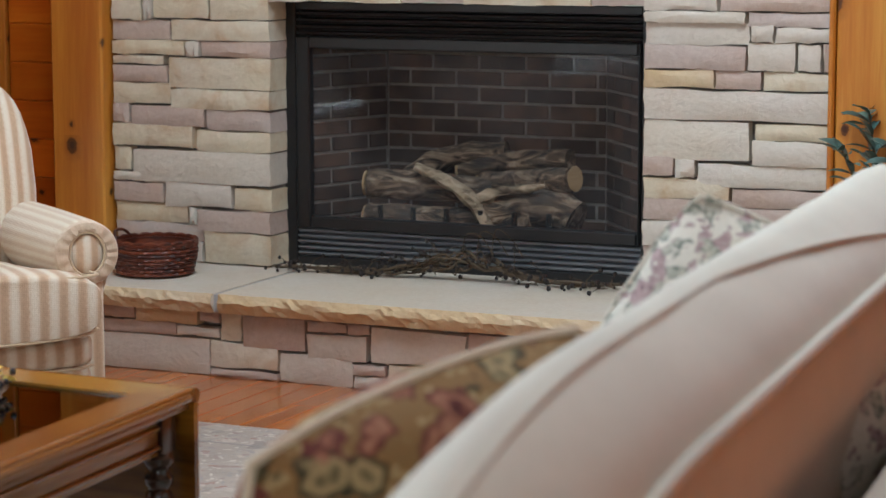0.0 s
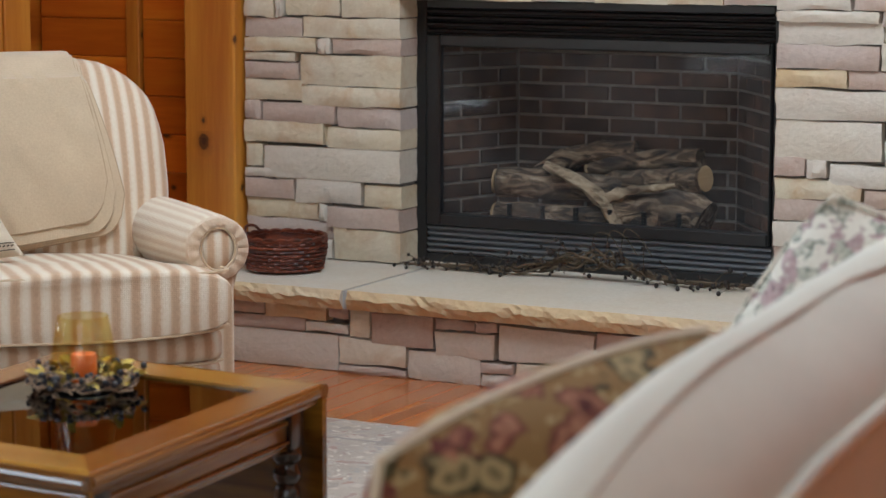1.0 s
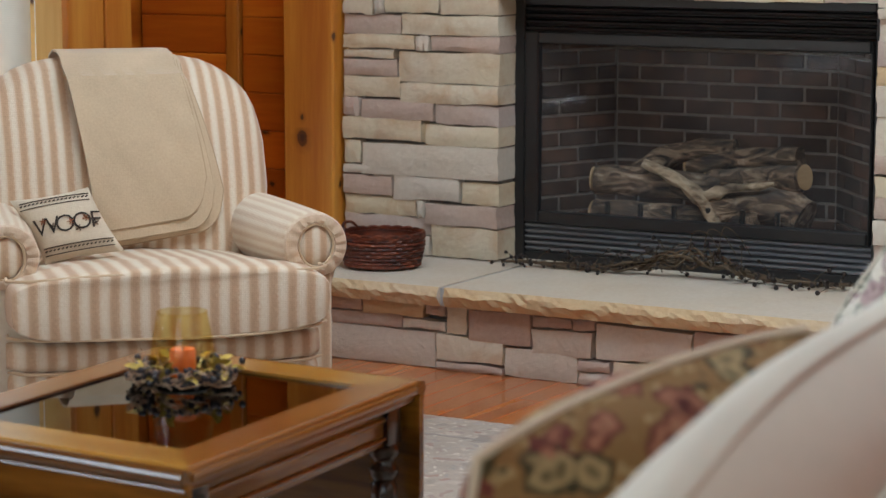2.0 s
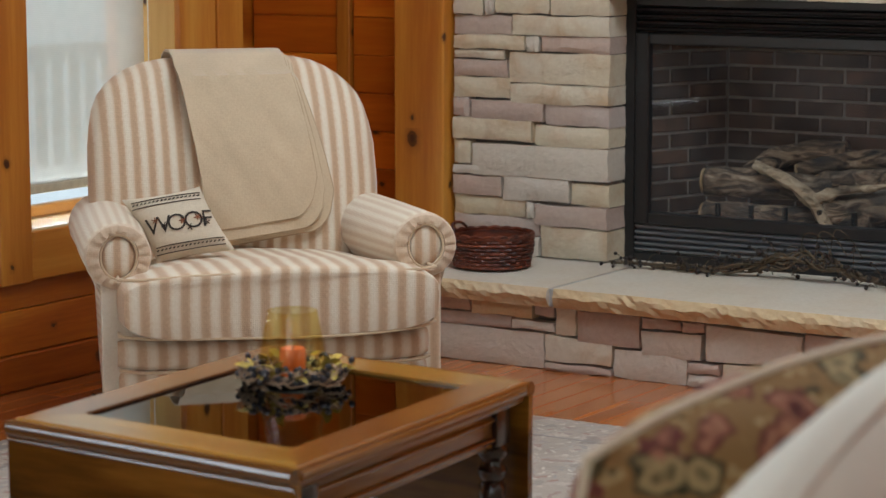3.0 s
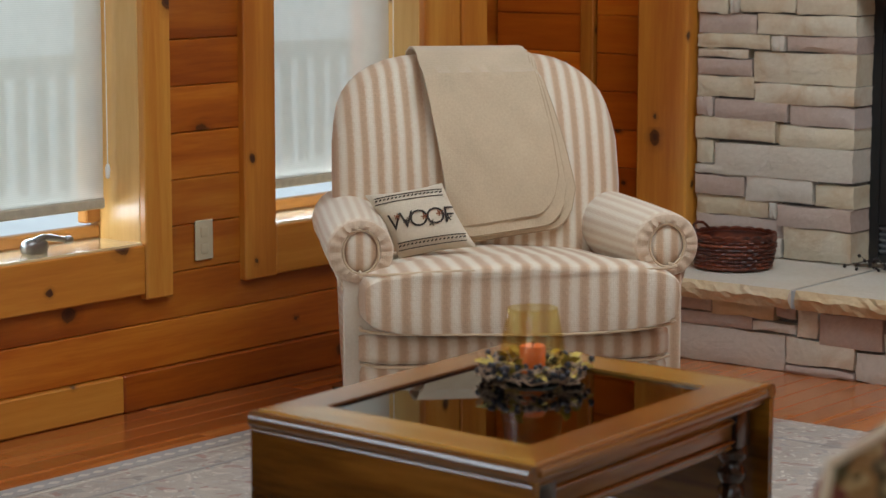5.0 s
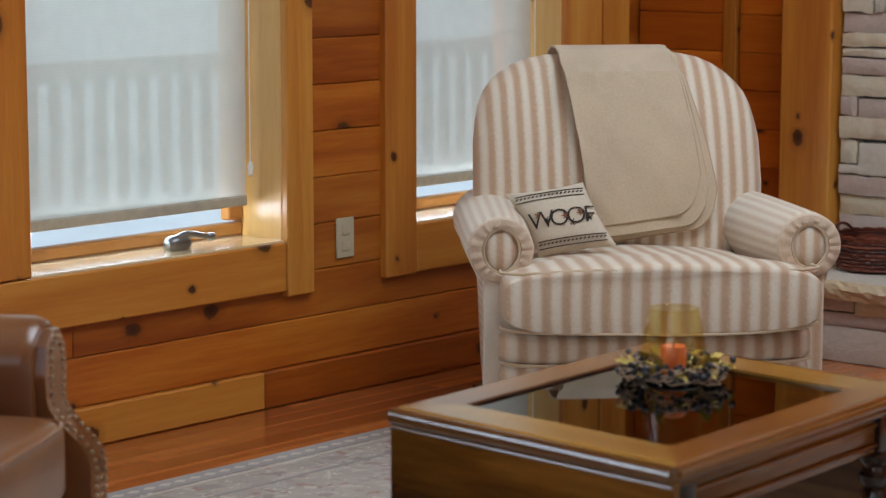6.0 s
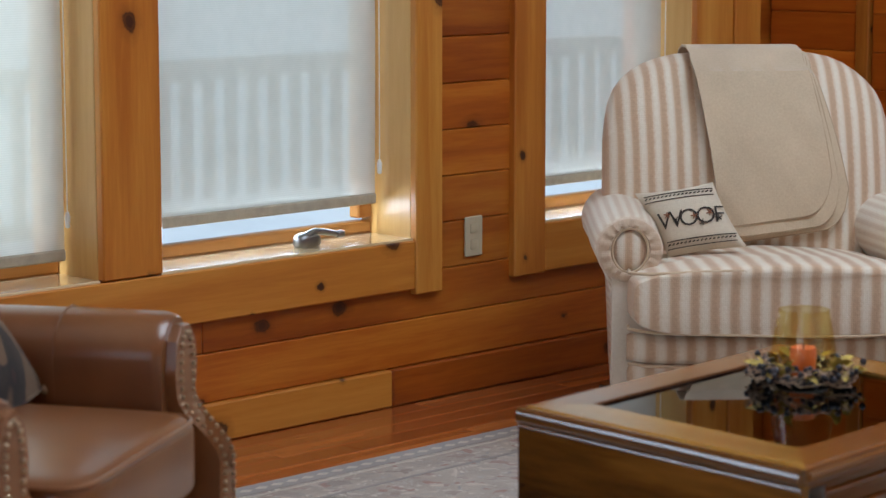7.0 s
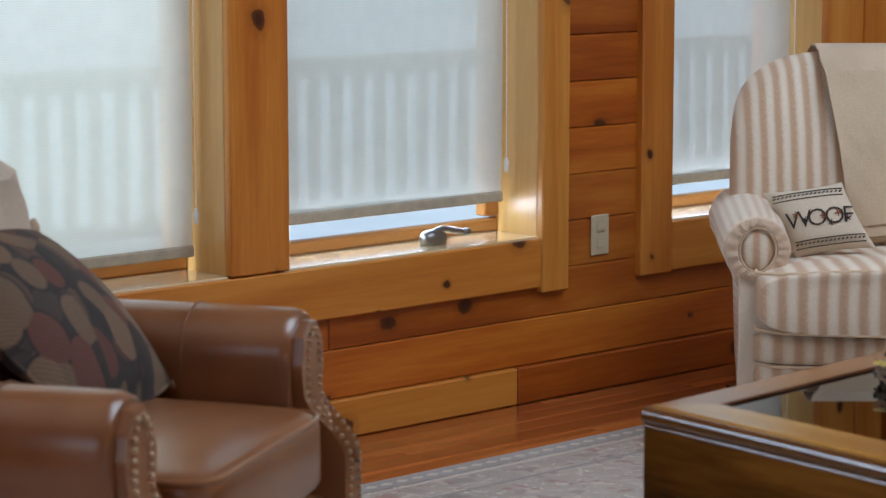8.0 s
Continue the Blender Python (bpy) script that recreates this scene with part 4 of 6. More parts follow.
fork = tube(spline([(0.03, 0.01, 0.125), (0.12, 0.02, 0.16), (0.27, 0.03, 0.185)], 10), [0.022, 0.019, 0.017, 0.016, 0.015, 0.014, 0.013, 0.012, 0.011, 0.008], 10, fork)
fork.normal_update()
for v in fork.verts:
    v.co += v.normal * (0.012 * noise.noise(v.co * 34) + 0.005 * noise.noise(v.co * 90))
part("forked_log", fork, BARE, logs, "pale barkless forked branch")
for i in range(6):
    x = -0.29 + i * 0.118
    part("grate_bar", tube([(x, 0.12, 0.012), (x, 0.0, 0.012), (x, -0.012, 0.03), (x, -0.014, 0.100)], 0.009, 8), IRON, logs, "black iron grate bar")


# ---- striped armchair ----
def set_u(bm, func):
    lay_u = bm.verts.layers.float.get("u") or bm.verts.layers.float.new("u")
    for v in bm.verts:
        v[lay_u] = func(v.co)
    return bm


def wrinkle(bm, amp, freq, seed):
    bm.normal_update()
    for v in bm.verts:
        v.co += v.normal * amp * noise.noise(v.co * freq + Vector((seed, seed * 0.7, 0)))
    return bm


CH = Matrix.Translation((-3.595, 4.85, 0)) @ Matrix.Rotation(math.atan2(0.60, 0.55), 4, "Z")
chair = thing("armchair", CH, "cream and tan striped rolled-arm recliner beside the hearth", "armchair")


def arm_profile(side, swell=1.0, back=0.0):
    """Section of a rolled arm, from the inner foot over the roll to the outer foot; returns points (x, z)."""
    cx, cz, r = 0.396 - 0.045 * back, 0.552 - 0.012 * back, (0.084 + 0.006 * back) * swell
    pts = [(0.335, 0.06), (0.335, 0.30), (0.335, 0.44)]
    for k in range(17):
        a = radians(215 - k * 250 / 16)
        pts.append((cx + r * math.cos(a), cz + r * math.sin(a)))
    pts += [(0.440 - 0.066 * back, 0.44), (0.434 - 0.066 * back, 0.30), (0.428 - 0.066 * back, 0.16), (0.42 - 0.066 * back, 0.06)]
    return [(side * x, z) for x, z in pts]


def arc_u(prof):
    out, s = [], 0.0
    for a, b in zip([prof[0]] + prof, prof):
        s += math.hypot(b[0] - a[0], b[1] - a[1])
        out.append(s)
    return out


for side in (-1, 1):
    prof = arm_profile(side)
    us = arc_u(prof)
    bm = bmesh.new()
    lu = bm.verts.layers.float.new("u")
    lwash = bm.verts.layers.float.new("light_wash")
    secs = []
    ys = [0.0, 0.008, 0.03, 0.1, 0.2, 0.3, 0.4, 0.5, 0.62, 0.72]
    for y in ys:
        sw = 0.90 if y == 0 else 0.97 if y < 0.01 else 1.0 + 0.03 * math.sin(y * 5)
        p = arm_profile(side, sw, min(1.0, y / 0.6))
        row = []
        for (x, z), u in zip(p, us):
            v = bm.verts.new((x, y, z))
            v[lu] = u * 1.9 + 0.01
            v[lwash] = 0.5
            row.append(v)
        secs.append(row)
    for a, b in zip(secs, secs[1:]):
        for i in range(len(a) - 1):
            bm.faces.new((a[i], a[i + 1], b[i + 1], b[i]))
    bm.faces.new(secs[0])
    bm.faces.new(secs[-1])
    bmesh.ops.recalc_face_normals(bm, faces=bm.faces)
    arm = part("arm", bm, STRIPE, chair)
    # gathered scroll on the front of the arm
    c = Vector((side * 0.396, -0.004, 0.550))
    scroll = bmesh.new()
    lu = scroll.verts.layers.float.new("u")
    lf = scroll.verts.layers.float.new("light_wash")
    rings = []
    for r, y in ((0.078, 0.006), (0.084, -0.004), (0.080, -0.014), (0.066, -0.020), (0.052, -0.018), (0.044, -0.008)):
        row = []
        for k in range(64):
            a = 2 * math.pi * k / 64
            oval = 1 + 0.22 * max(0.0, (0.066 - r) / 0.022) * abs(math.sin(a))
            fold = 0.0022 * math.cos(k * math.pi / 2 + 1.3 * math.sin(3 * a)) * (1 if 0.05 < r < 0.082 else 0.3)
            v = scroll.verts.new((c.x + r * math.cos(a), c.y + y + fold, c.z + r * oval * math.sin(a)))
            v[lu] = 0.030 + r * 0.62
            v[lf] = 0.35
            row.append(v)
        rings.append(row)
    for a, b in zip(rings, rings[1:]):
        for k in range(64):
            scroll.faces.new((a[k], a[(k + 1) % 64], b[(k + 1) % 64], b[k]))
    bmesh.ops.recalc_face_normals(scroll, faces=scroll.faces)
    part("scroll_band", scroll, STRIPE, arm, "gathered fabric band round the arm front")
    panel = lathe([(0, 0.012), (0.025, 0.011), (0.040, 0.006), (0.044, 0.0), (0, -0.002)], 32)
    panel.transform(Matrix.Translation(c + Vector((0, -0.005, 0))) @ Matrix.Rotation(radians(90), 4, "X") @ Matrix.Diagonal((1, 1.22, 1, 1)))
    set_u(panel, lambda co: co.x * 1.25 + 0.036)
    part("scroll_panel", panel, STRIPE, arm)
    part("piping", tube([(c.x + 0.0455 * math.cos(2 * math.pi * k / 36), c.y - 0.015, c.z + 0.0555 * math.sin(2 * math.pi * k / 36)) for k in range(36)], 0.0032, 6, closed=True), PIPING, arm)
    # plain front panel under the scroll
    fp = box((side * 0.392 - 0.048, -0.010, 0.06), (side * 0.392 + 0.048, 0.01, 0.50), 0.008)
    set_u(fp, lambda co: co.x + 0.036)
    part("arm_front", fp, STRIPE if side > 0 else LINING, arm)

# seat cushion, wider in front of the arms
def seat_half(y):
    t = min(1, max(0, (y - 0.0) / 0.06))
    return 0.402 * (1 - t) + 0.330 * t


def cushion_section(y, z0, z1, half, n=28):
    pts = []
    for k in range(n):
        a = 2 * math.pi * k / n
        ca, sa = math.cos(a), math.sin(a)
        x = half * math.copysign(abs(ca) ** 0.28, ca)
        z = (z0 + z1) / 2 + (z1 - z0) / 2 * math.copysign(abs(sa) ** 0.36, sa)
        if sa > 0:
            z += 0.024 * (1 - (x / half) ** 2)
        else:
            z -= 0.016 * (1 - (x / half) ** 2) - 0.008
        pts.append((x, y, z))
    return pts


secs = []
for y, s in ((-0.134, 0.80), (-0.132, 0.92), (-0.126, 0.985), (-0.09, 1.0), (-0.04, 1.0), (0.0, 1.0), (0.02, 1.0), (0.04, 1.0), (0.06, 1.0), (0.15, 1.0), (0.3, 1.0), (0.45, 1.0), (0.5, 0.8)):
    zc, hh = 0.428 - 0.075 * max(0, y - 0.03), 0.076 * s
    rise = 0.002 * min(1, max(0, (y + 0.13) / 0.2))
    secs.append([(x, y - 0.018 * (1 - (x / 0.41) ** 2) * (y < -0.03), z) for x, _, z in cushion_section(y, zc - hh, zc + hh + rise, seat_half(y) * (0.985 + 0.015 * s))])
bm = set_u(wrinkle(loft(secs), 0.004, 9, 3), lambda co: co.x * 0.97 + 0.02)
seat = part("seat_cushion", bm, STRIPE, chair)
for dz, nm in ((0.075, "piping"), (-0.066, "piping")):
    line = []
    for k in range(31):
        x = -0.405 + 0.81 * k / 30
        line.append((x, -0.128 - 0.018 * (1 - (x / 0.41) ** 2) + 0.05 * (abs(x) / 0.405) ** 12, 0.428 + dz + (0.010 if dz > 0 else -0.012) * (1 - (x / 0.41) ** 2) - 0.003 * math.sin(x * 9)))
    line = [(-0.400, -0.03, line[0][2])] + line + [(0.400, -0.03, line[-1][2])]
    part(nm, tube(line, 0.0042, 8), PIPING, seat, "tan welt cord")

# footrest front and base
def rounded_front(z0, z1, y, half):
    secs = []
    for x in [-half + 2 * half * k / 24 for k in range(25)]:
        bow = y - 0.016 * (1 - (x / half) ** 2) + 0.06 * (abs(x) / half) ** 14
        s = []
        for k in range(14):
            a = math.pi / 2 + math.pi * k / 13
            s.append((x, bow + 0.03 + 0.034 * math.cos(a), (z0 + z1) / 2 + (z1 - z0) / 2 * math.copysign(abs(math.sin(a)) ** 0.6, math.sin(a))))
        s += [(x, 0.1, z0), (x, 0.1, z1)]
        secs.append(s)
    return loft(secs)


part("footrest_panel", set_u(rounded_front(0.268, 0.338, -0.082, 0.402), lambda co: co.x * 0.97 + 0.02), STRIPE, chair)
part("base_panel", set_u(rounded_front(0.065, 0.266, -0.074, 0.400), lambda co: co.x * 0.97 + 0.02), STRIPE, chair)
part("base_piping", tube([(-0.40 + 0.8 * k / 24, -0.088 - 0.014 * (1 - (k / 12 - 1) ** 2) + 0.05 * abs(k / 12 - 1) ** 14, 0.266) for k in range(25)], 0.004, 8), PIPING, chair)
part("seat_box", box((-0.345, 0.05, 0.03), (0.345, 0.74, 0.34), 0.01), LINING, chair)
for x in (-0.36, 0.36):
    for y in (0.0, 0.68):
        part("foot", lathe([(0, 0), (0.022, 0), (0.028, 0.03), (0.03, 0.07), (0, 0.07)], 14), DARKWOOD, chair).location = (x, y, 0)


def back_y(z):
    """Front face of the backrest at height z."""
    t = (z - 0.45) / 0.57
    return 0.44 + 0.17 * t - 0.035 * math.sin(math.pi * min(1, max(0, t)))


secs = []
N = 44
for layer in range(9):
    f = layer / 8
    dy = 0.20 * f
    inset = 0.070 * (1 - math.sin(math.pi * min(1, f * 1.0)) ** 0.5)
    s = []
    for k in range(N):
        a = 2 * math.pi * k / N
        ca, sa = math.cos(a), math.sin(a)
        x = (0.402 - inset) * math.copysign(abs(ca) ** 0.588, ca)
        z = 0.655 + (0.354 - inset) * math.copysign(abs(sa) ** (0.588 if sa > 0 else 0.4), sa)
        s.append((x + 0.003, back_y(z) + dy, z))
    secs.append(s)
bm = loft(secs, close_ends=False)
every = list(bm.verts)
for ring_i, flip in ((0, 1), (8, -1)):
    ring_v = every[ring_i * N:ring_i * N + N]
    cz = 0.66
    prev = ring_v
    for sc in (0.9, 0.7, 0.45, 0.2):
        cur = []
        for v0 in ring_v:
            x, z = (v0.co.x - 0.003) * sc + 0.003, cz + (v0.co.z - cz) * sc
            y = back_y(z) + (0.20 if ring_i else 0) - flip * 0.055 * (1 - sc ** 2)
            cur.append(bm.verts.new((x, y, z)))
        for k in range(N):
            bm.faces.new((prev[k], prev[(k + 1) % N], cur[(k + 1) % N], cur[k]))
        prev = cur
    bm.faces.new(prev)
bmesh.ops.recalc_face_normals(bm, faces=bm.faces)
set_u(wrinkle(bm, 0.006, 7, 5), lambda co: co.x * 1.25 + 0.03)
backrest = part("backrest", bm, STRIPE, chair)

# folded throw over the back
throw = thing("folded_throw", CH, "folded beige fleece throw draped over the armchair back", "throw blanket")


def throw_layer(off, top0, top1, bl, br, zl, zr, corner):
    """One fold: from behind the back, over its top and down the front."""
    nu, nv = 26, 40
    bm = bmesh.new()
    grid = []
    for j in range(nv + 1):
        v = j / nv
        row = []
        for i in range(nu + 1):
            u = i / nu
            x_top = top0 + (top1 - top0) * u
            x_bot = bl + (br - bl) * u
            zb = zl + (zr - zl) * u
            if u > 1 - corner:
                k = (u - 1 + corner) / corner
                zb += 0.10 * (1 - math.sqrt(max(0, 1 - k * k)))
            if u < 0.12:
                k = (0.12 - u) / 0.12
                zb += 0.03 * (1 - math.sqrt(max(0, 1 - k * k)))
            crest = 0.997 + off
            if v < 0.22:
                k = v / 0.22
                p = (x_top, back_y(1.0) + 0.20 + off + 0.012, 0.70 + (crest - 0.05 - 0.70) * k)
            elif v < 0.36:
                k = (v - 0.22) / 0.14
                a = math.pi * k
                mid = back_y(1.0) + 0.095
                p = (x_top, mid + (0.115 + off) * math.cos(a), crest - 0.05 + 0.052 * math.sin(a))
            else:
                k = (v - 0.36) / 0.64
                z = (crest - 0.05) + (zb - crest + 0.05) * k
                x = x_top + (x_bot - x_top) * k ** 0.85
                p = (x, back_y(z) - 0.052 - off - 0.012 * math.sin(math.pi * k) + 0.008 * noise.noise((x * 7 + z * 3, z * 5, off * 100)) + 0.0035 * noise.noise((x * 22 + z * 14, z * 9, off * 50)), z)
            row.append(bm.verts.new(p))
        grid.append(row)
    for j in range(nv):
        for i in range(nu):
            bm.faces.new((grid[j][i], grid[j][i + 1], grid[j + 1][i + 1], grid[j + 1][i]))
    edge = [grid[j][nu].co.copy() for j in range(nv // 3, nv)] + [grid[nv][i].co.copy() for i in range(nu, -1, -1)]
    bm.normal_update()
    ret = bmesh.ops.solidify(bm, geom=bm.faces[:], thickness=0.006)
    return bm, edge


for nme, args in (("throw_fold", (0.003, -0.12, 0.172, -0.07, 0.248, 0.508, 0.552, 0.22)), ("throw_fold", (0.012, -0.13, 0.160, -0.08, 0.222, 0.524, 0.562, 0.22)), ("throw_fold", (0.021, -0.160, 0.150, -0.105, 0.200, 0.552, 0.592, 0.24))):
    bm, edge = throw_layer(*args)
    fold = part(nme, bm, THROW, throw)
    part("whip_stitch", tube([(p.x, p.y - 0.004, p.z) for p in edge], 0.0026, 6), STITCH, fold, "tan stitched edge")


def pillow_mesh(w, h, t, n=22, pinch=0.07, soft=0.0, puff=0.75):
    """A knife-edge cushion in the xz plane, its front to -y."""
    bm = bmesh.new()
    f, bk = [], []
    for j in range(n + 1):
        rf, rb = [], []
        for i in range(n + 1):
            u, v = 2 * i / n - 1, 2 * j / n - 1
            px = 1 - pinch * (1 - abs(v) ** 2) * abs(u) ** 3
            pz = 1 - pinch * (1 - abs(u) ** 2) * abs(v) ** 3
            d = t / 2 * ((1 - abs(u) ** 2.4) * (1 - abs(v) ** 2.4)) ** (0.55 if soft == 0 else puff)
            x, z = u * w / 2 * px * math.sqrt(1 - soft * v * v), v * h / 2 * pz * math.sqrt(1 - soft * u * u)
            rf.append(bm.verts.new((x, -d - 0.002, z)))
            rb.append(bm.verts.new((x, d + 0.002, z)))
        f.append(rf)
        bk.append(rb)
    for j in range(n):
        for i in range(n):
            bm.faces.new((f[j][i], f[j][i + 1], f[j + 1][i + 1], f[j + 1][i]))
            bm.faces.new((bk[j][i], bk[j + 1][i], bk[j + 1][i + 1], bk[j][i + 1]))
    rim_f = f[0] + [f[j][n] for j in range(1, n + 1)] + f[n][-2::-1] + [f[j][0] for j in range(n - 1, 0, -1)]
    rim_b = bk[0] + [bk[j][n] for j in range(1, n + 1)] + bk[n][-2::-1] + [bk[j][0] for j in range(n - 1, 0, -1)]
    for k in range(len(rim_f)):
        m2 = (k + 1) % len(rim_f)
        bm.faces.new((rim_f[m2], rim_f[k], rim_b[k], rim_b[m2]))
    bmesh.ops.recalc_face_normals(bm, faces=bm.faces)
    return bm


# small word pillow
wp = thing("word_pillow", CH @ pose(-0.207, 0.225, 0.594, -22, -9, -8), "small oatmeal pillow embroidered with a dark word", "pillow")
W_, H_, T_ = 0.205, 0.185, 0.075
pm = pillow_mesh(W_, H_, T_)
for v in pm.verts:
    v.co.x += v.co.z * -0.34
part("pillow_body", pm, LINEN, wp)


def on_pillow(x, z, lift=0.0015):
    u, v = min(1, abs((x + 0.34 * z) / (W_ / 2))), min(1, abs(z / (H_ / 2)))
    return Vector((x, -T_ / 2 * ((1 - u ** 2.4) * (1 - v ** 2.4)) ** 0.55 - 0.002 - lift, z))


def lettering(body, size, x0, z0, material, parent):
    cu = bpy.data.curves.new("letter", "FONT")
    cu.body, cu.size, cu.resolution_u, cu.offset = body, size, 3, -0.0004
    tmp = new("letter", cu)
    dg = bpy.context.evaluated_depsgraph_get()
    me = bpy.data.meshes.new_from_object(tmp.evaluated_get(dg))
    bpy.data.objects.remove(tmp)
    bm = bmesh.new()
    bm.from_mesh(me)
    bmesh.ops.subdivide_edges(bm, edges=[e for e in bm.edges if e.calc_length() > 0.012], cuts=2)
    bmesh.ops.triangulate(bm, faces=bm.faces)
    for v in bm.verts:
        x, z = v.co.x + x0, v.co.y + z0
        v.co = on_pillow(x, z, 0.0025)
    return part("letter", bm, material, parent, smooth=False)


for ch, x0 in (("W", -0.085), ("O", -0.030), ("O", 0.014), ("F", 0.060)):
    lettering(ch, 0.066, x0, -0.024, INK, wp)
# sprigs stitched over the letters
for x, z, m in ((-0.036, -0.004, INK), (0.012, 0.0, RUST_INK), (0.052, 0.004, RUST_INK), (0.030, -0.020, INK), (-0.058, 0.012, RUST_INK), (0.074, -0.012, INK)):
    for k in range(5):
        a = 2 * math.pi * k / 5 + x * 40
        part("stitch", tube([on_pillow(x, z, 0.003), on_pillow(x + 0.009 * math.cos(a), z + 0.009 * math.sin(a), 0.003)], 0.0014, 5), m, wp)
for z in (0.064, -0.066):
    n = 17
    for k in range(n):
        x = -0.085 + 0.17 * k / (n - 1) - 0.34 * z
        part("stitch", tube([on_pillow(x - 0.003, z), on_pillow(x + 0.003, z + 0.003)], 0.0018, 5), INK, wp)
    for dz in (0.009, -0.009):
        part("stitched_line", tube([on_pillow(-0.09 + 0.18 * k / 16 - 0.34 * z, z + dz) for k in range(17)], 0.0013, 5), INK, wp)


# ---- glass-topped drop-leaf table ----
NEAR = 0.926
SKEW = Matrix(((NEAR, -0.062 * NEAR, 0, 0), (-0.065 * NEAR, NEAR, 0, 0), (0, 0, NEAR, 1.4 * (1 - NEAR)), (0, 0, 0, 1)))
table = thing("coffee_table", pose(-2.728 * NEAR, 3.70 * NEAR, 0), "drop-leaf coffee table in stained wood with a smoked glass top", "coffee table")


def tp(name, bm, material, label="", smooth=True, parent=None):
    bm.transform(SKEW)
    return part(name, bm, material, parent or table, label, smooth)


TX, TY, TZ = 0.345, 0.435, 0.46
GX, GY = 0.255, 0.325


def mitred(a0, a1, b0, b1, z0, z1):
    """A mitred rail: outer edge a0-a1, inner edge b0-b1, with an eased outer edge."""
    def ring(z, k):
        f = lambda o, i: (o[0] + (i[0] - o[0]) * k, o[1] + (i[1] - o[1]) * k, z)
        return [f(a0, b0), f(a1, b1), (*b1, z), (*b0, z)]
    return loft([ring(z0, 0.0), ring(z1 - 0.005, 0.0), ring(z1 - 0.0015, 0.03), ring(z1, 0.07)])


C = [(-TX, -TY), (TX, -TY), (TX, TY), (-TX, TY)]
G = [(-GX, -GY), (GX, -GY), (GX, GY), (-GX, GY)]
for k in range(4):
    tp("top_rail", mitred(C[k], C[(k + 1) % 4], G[k], G[(k + 1) % 4], 0.432, TZ), LITRAIL if k % 2 == 0 else TABLE, smooth=False)
    # rounded moulding under the edge
for a, b in ((0, 1), (2, 3)):
    (x0, y0), (x1, y1) = C[a], C[b]
    s = -1 if a == 0 else 1
    bm = tube([(x0 - 0.004 * (1 if x0 > x1 else -1) * -1, y0 + s * 0.008, 0.442), (x1, y1 + s * 0.008, 0.442)], 0.0165, 16)
    tp("edge_moulding", bm, MOULD)
for s in (-1, 1):
    tp("edge_moulding", box((s * TX - 0.010, -TY + 0.01, 0.434), (s * TX + 0.006, TY - 0.01, 0.450), 0.005), TABLE)
    tp("edge_moulding", box((s * TX - 0.018, -TY + 0.01, 0.417), (s * TX - 0.003, TY - 0.01, 0.433), 0.004), TABLE)
glass_top = tp("glass_panel", sheet([(-GX - 0.004, -GY - 0.004, 0.454), (GX + 0.004, -GY - 0.004, 0.454), (GX + 0.004, GY + 0.004, 0.454), (-GX - 0.004, GY + 0.004, 0.454)]), TABLE_GLASS, "smoked glass panel", False)
tp("under_panel", box((-GX - 0.02, -GY - 0.02, 0.418), (GX + 0.02, GY + 0.02, 0.424)), DARKWOOD, smooth=False)
tp("glass_bead", box((-GX - 0.001, -GY - 0.001, 0.453), (-GX + 0.006, GY, 0.458), 0.002), DARKWOOD, smooth=False)
tp("glass_bead", box((GX - 0.006, -GY, 0.453), (GX + 0.001, GY, 0.458), 0.002), DARKWOOD, smooth=False)
for s in (-1, 1):
    tp("apron", box((s * (TX - 0.045) - 0.011, -TY + 0.04, 0.335), (s * (TX - 0.045) + 0.011, TY - 0.04, 0.418), 0.003), TABLE)
    tp("apron_bead", tube([(s * (TX - 0.032), -TY + 0.06, 0.352), (s * (TX - 0.032), TY - 0.06, 0.352)], 0.006, 8), TABLE)
    tp("apron_bead", tube([(s * (TX - 0.032), -TY + 0.06, 0.392), (s * (TX - 0.032), TY - 0.06, 0.392)], 0.005, 8), TABLE)
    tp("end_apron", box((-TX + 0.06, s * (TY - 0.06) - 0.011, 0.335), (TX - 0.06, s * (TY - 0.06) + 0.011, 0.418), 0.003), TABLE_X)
for s in (-1, 1):
    # hanging leaf with rounded lower corners
    bm = bmesh.new()
    z0, z1, r = 0.16, 0.430, 0.06
    out = [(-TX - 0.005, z1), (-TX - 0.005, z0 + r)]
    out += [(-TX - 0.005 + r - r * math.cos(a), z0 + r - r * math.sin(a)) for a in [radians(q) for q in (15, 30, 45, 60, 75, 90)]]
    out += [(TX + 0.005 - r + r * math.sin(a), z0 + r - r * math.cos(a)) for a in [radians(q) for q in (0, 15, 30, 45, 60, 75)]]
    out += [(TX + 0.005, z0 + r), (TX + 0.005, z1)]
    y0 = s * (TY + 0.014)
    bm = loft([[(x, y0 - s * 0.001, z) for x, z in out], [(x, y0 - s * 0.019, z) for x, z in out]])
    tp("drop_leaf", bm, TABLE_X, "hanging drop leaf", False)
    tp("leaf_bead", tube([(-TX - 0.004, y0 + s * 0.001, 0.4225), (TX + 0.004, y0 + s * 0.001, 0.4225)], 0.0030, 8), MOULD)
LEG = [(0.0, -0.1118), (0.013, -0.1118), (0.017, -0.10), (0.015, -0.085), (0.021, -0.07), (0.016, -0.055), (0.018, -0.02), (0.014, 0.0), (0.020, 0.02), (0.017, 0.045), (0.024, 0.06), (0.024, 0.075), (0.016, 0.085), (0.020, 0.12), (0.028, 0.22), (0.030, 0.25), (0.022, 0.262), (0.030, 0.272), (0.032, 0.285), (0.024, 0.297), (0.024, 0.305), (0.033, 0.315), (0.034, 0.328), (0.026, 0.34), (0.0, 0.341)]
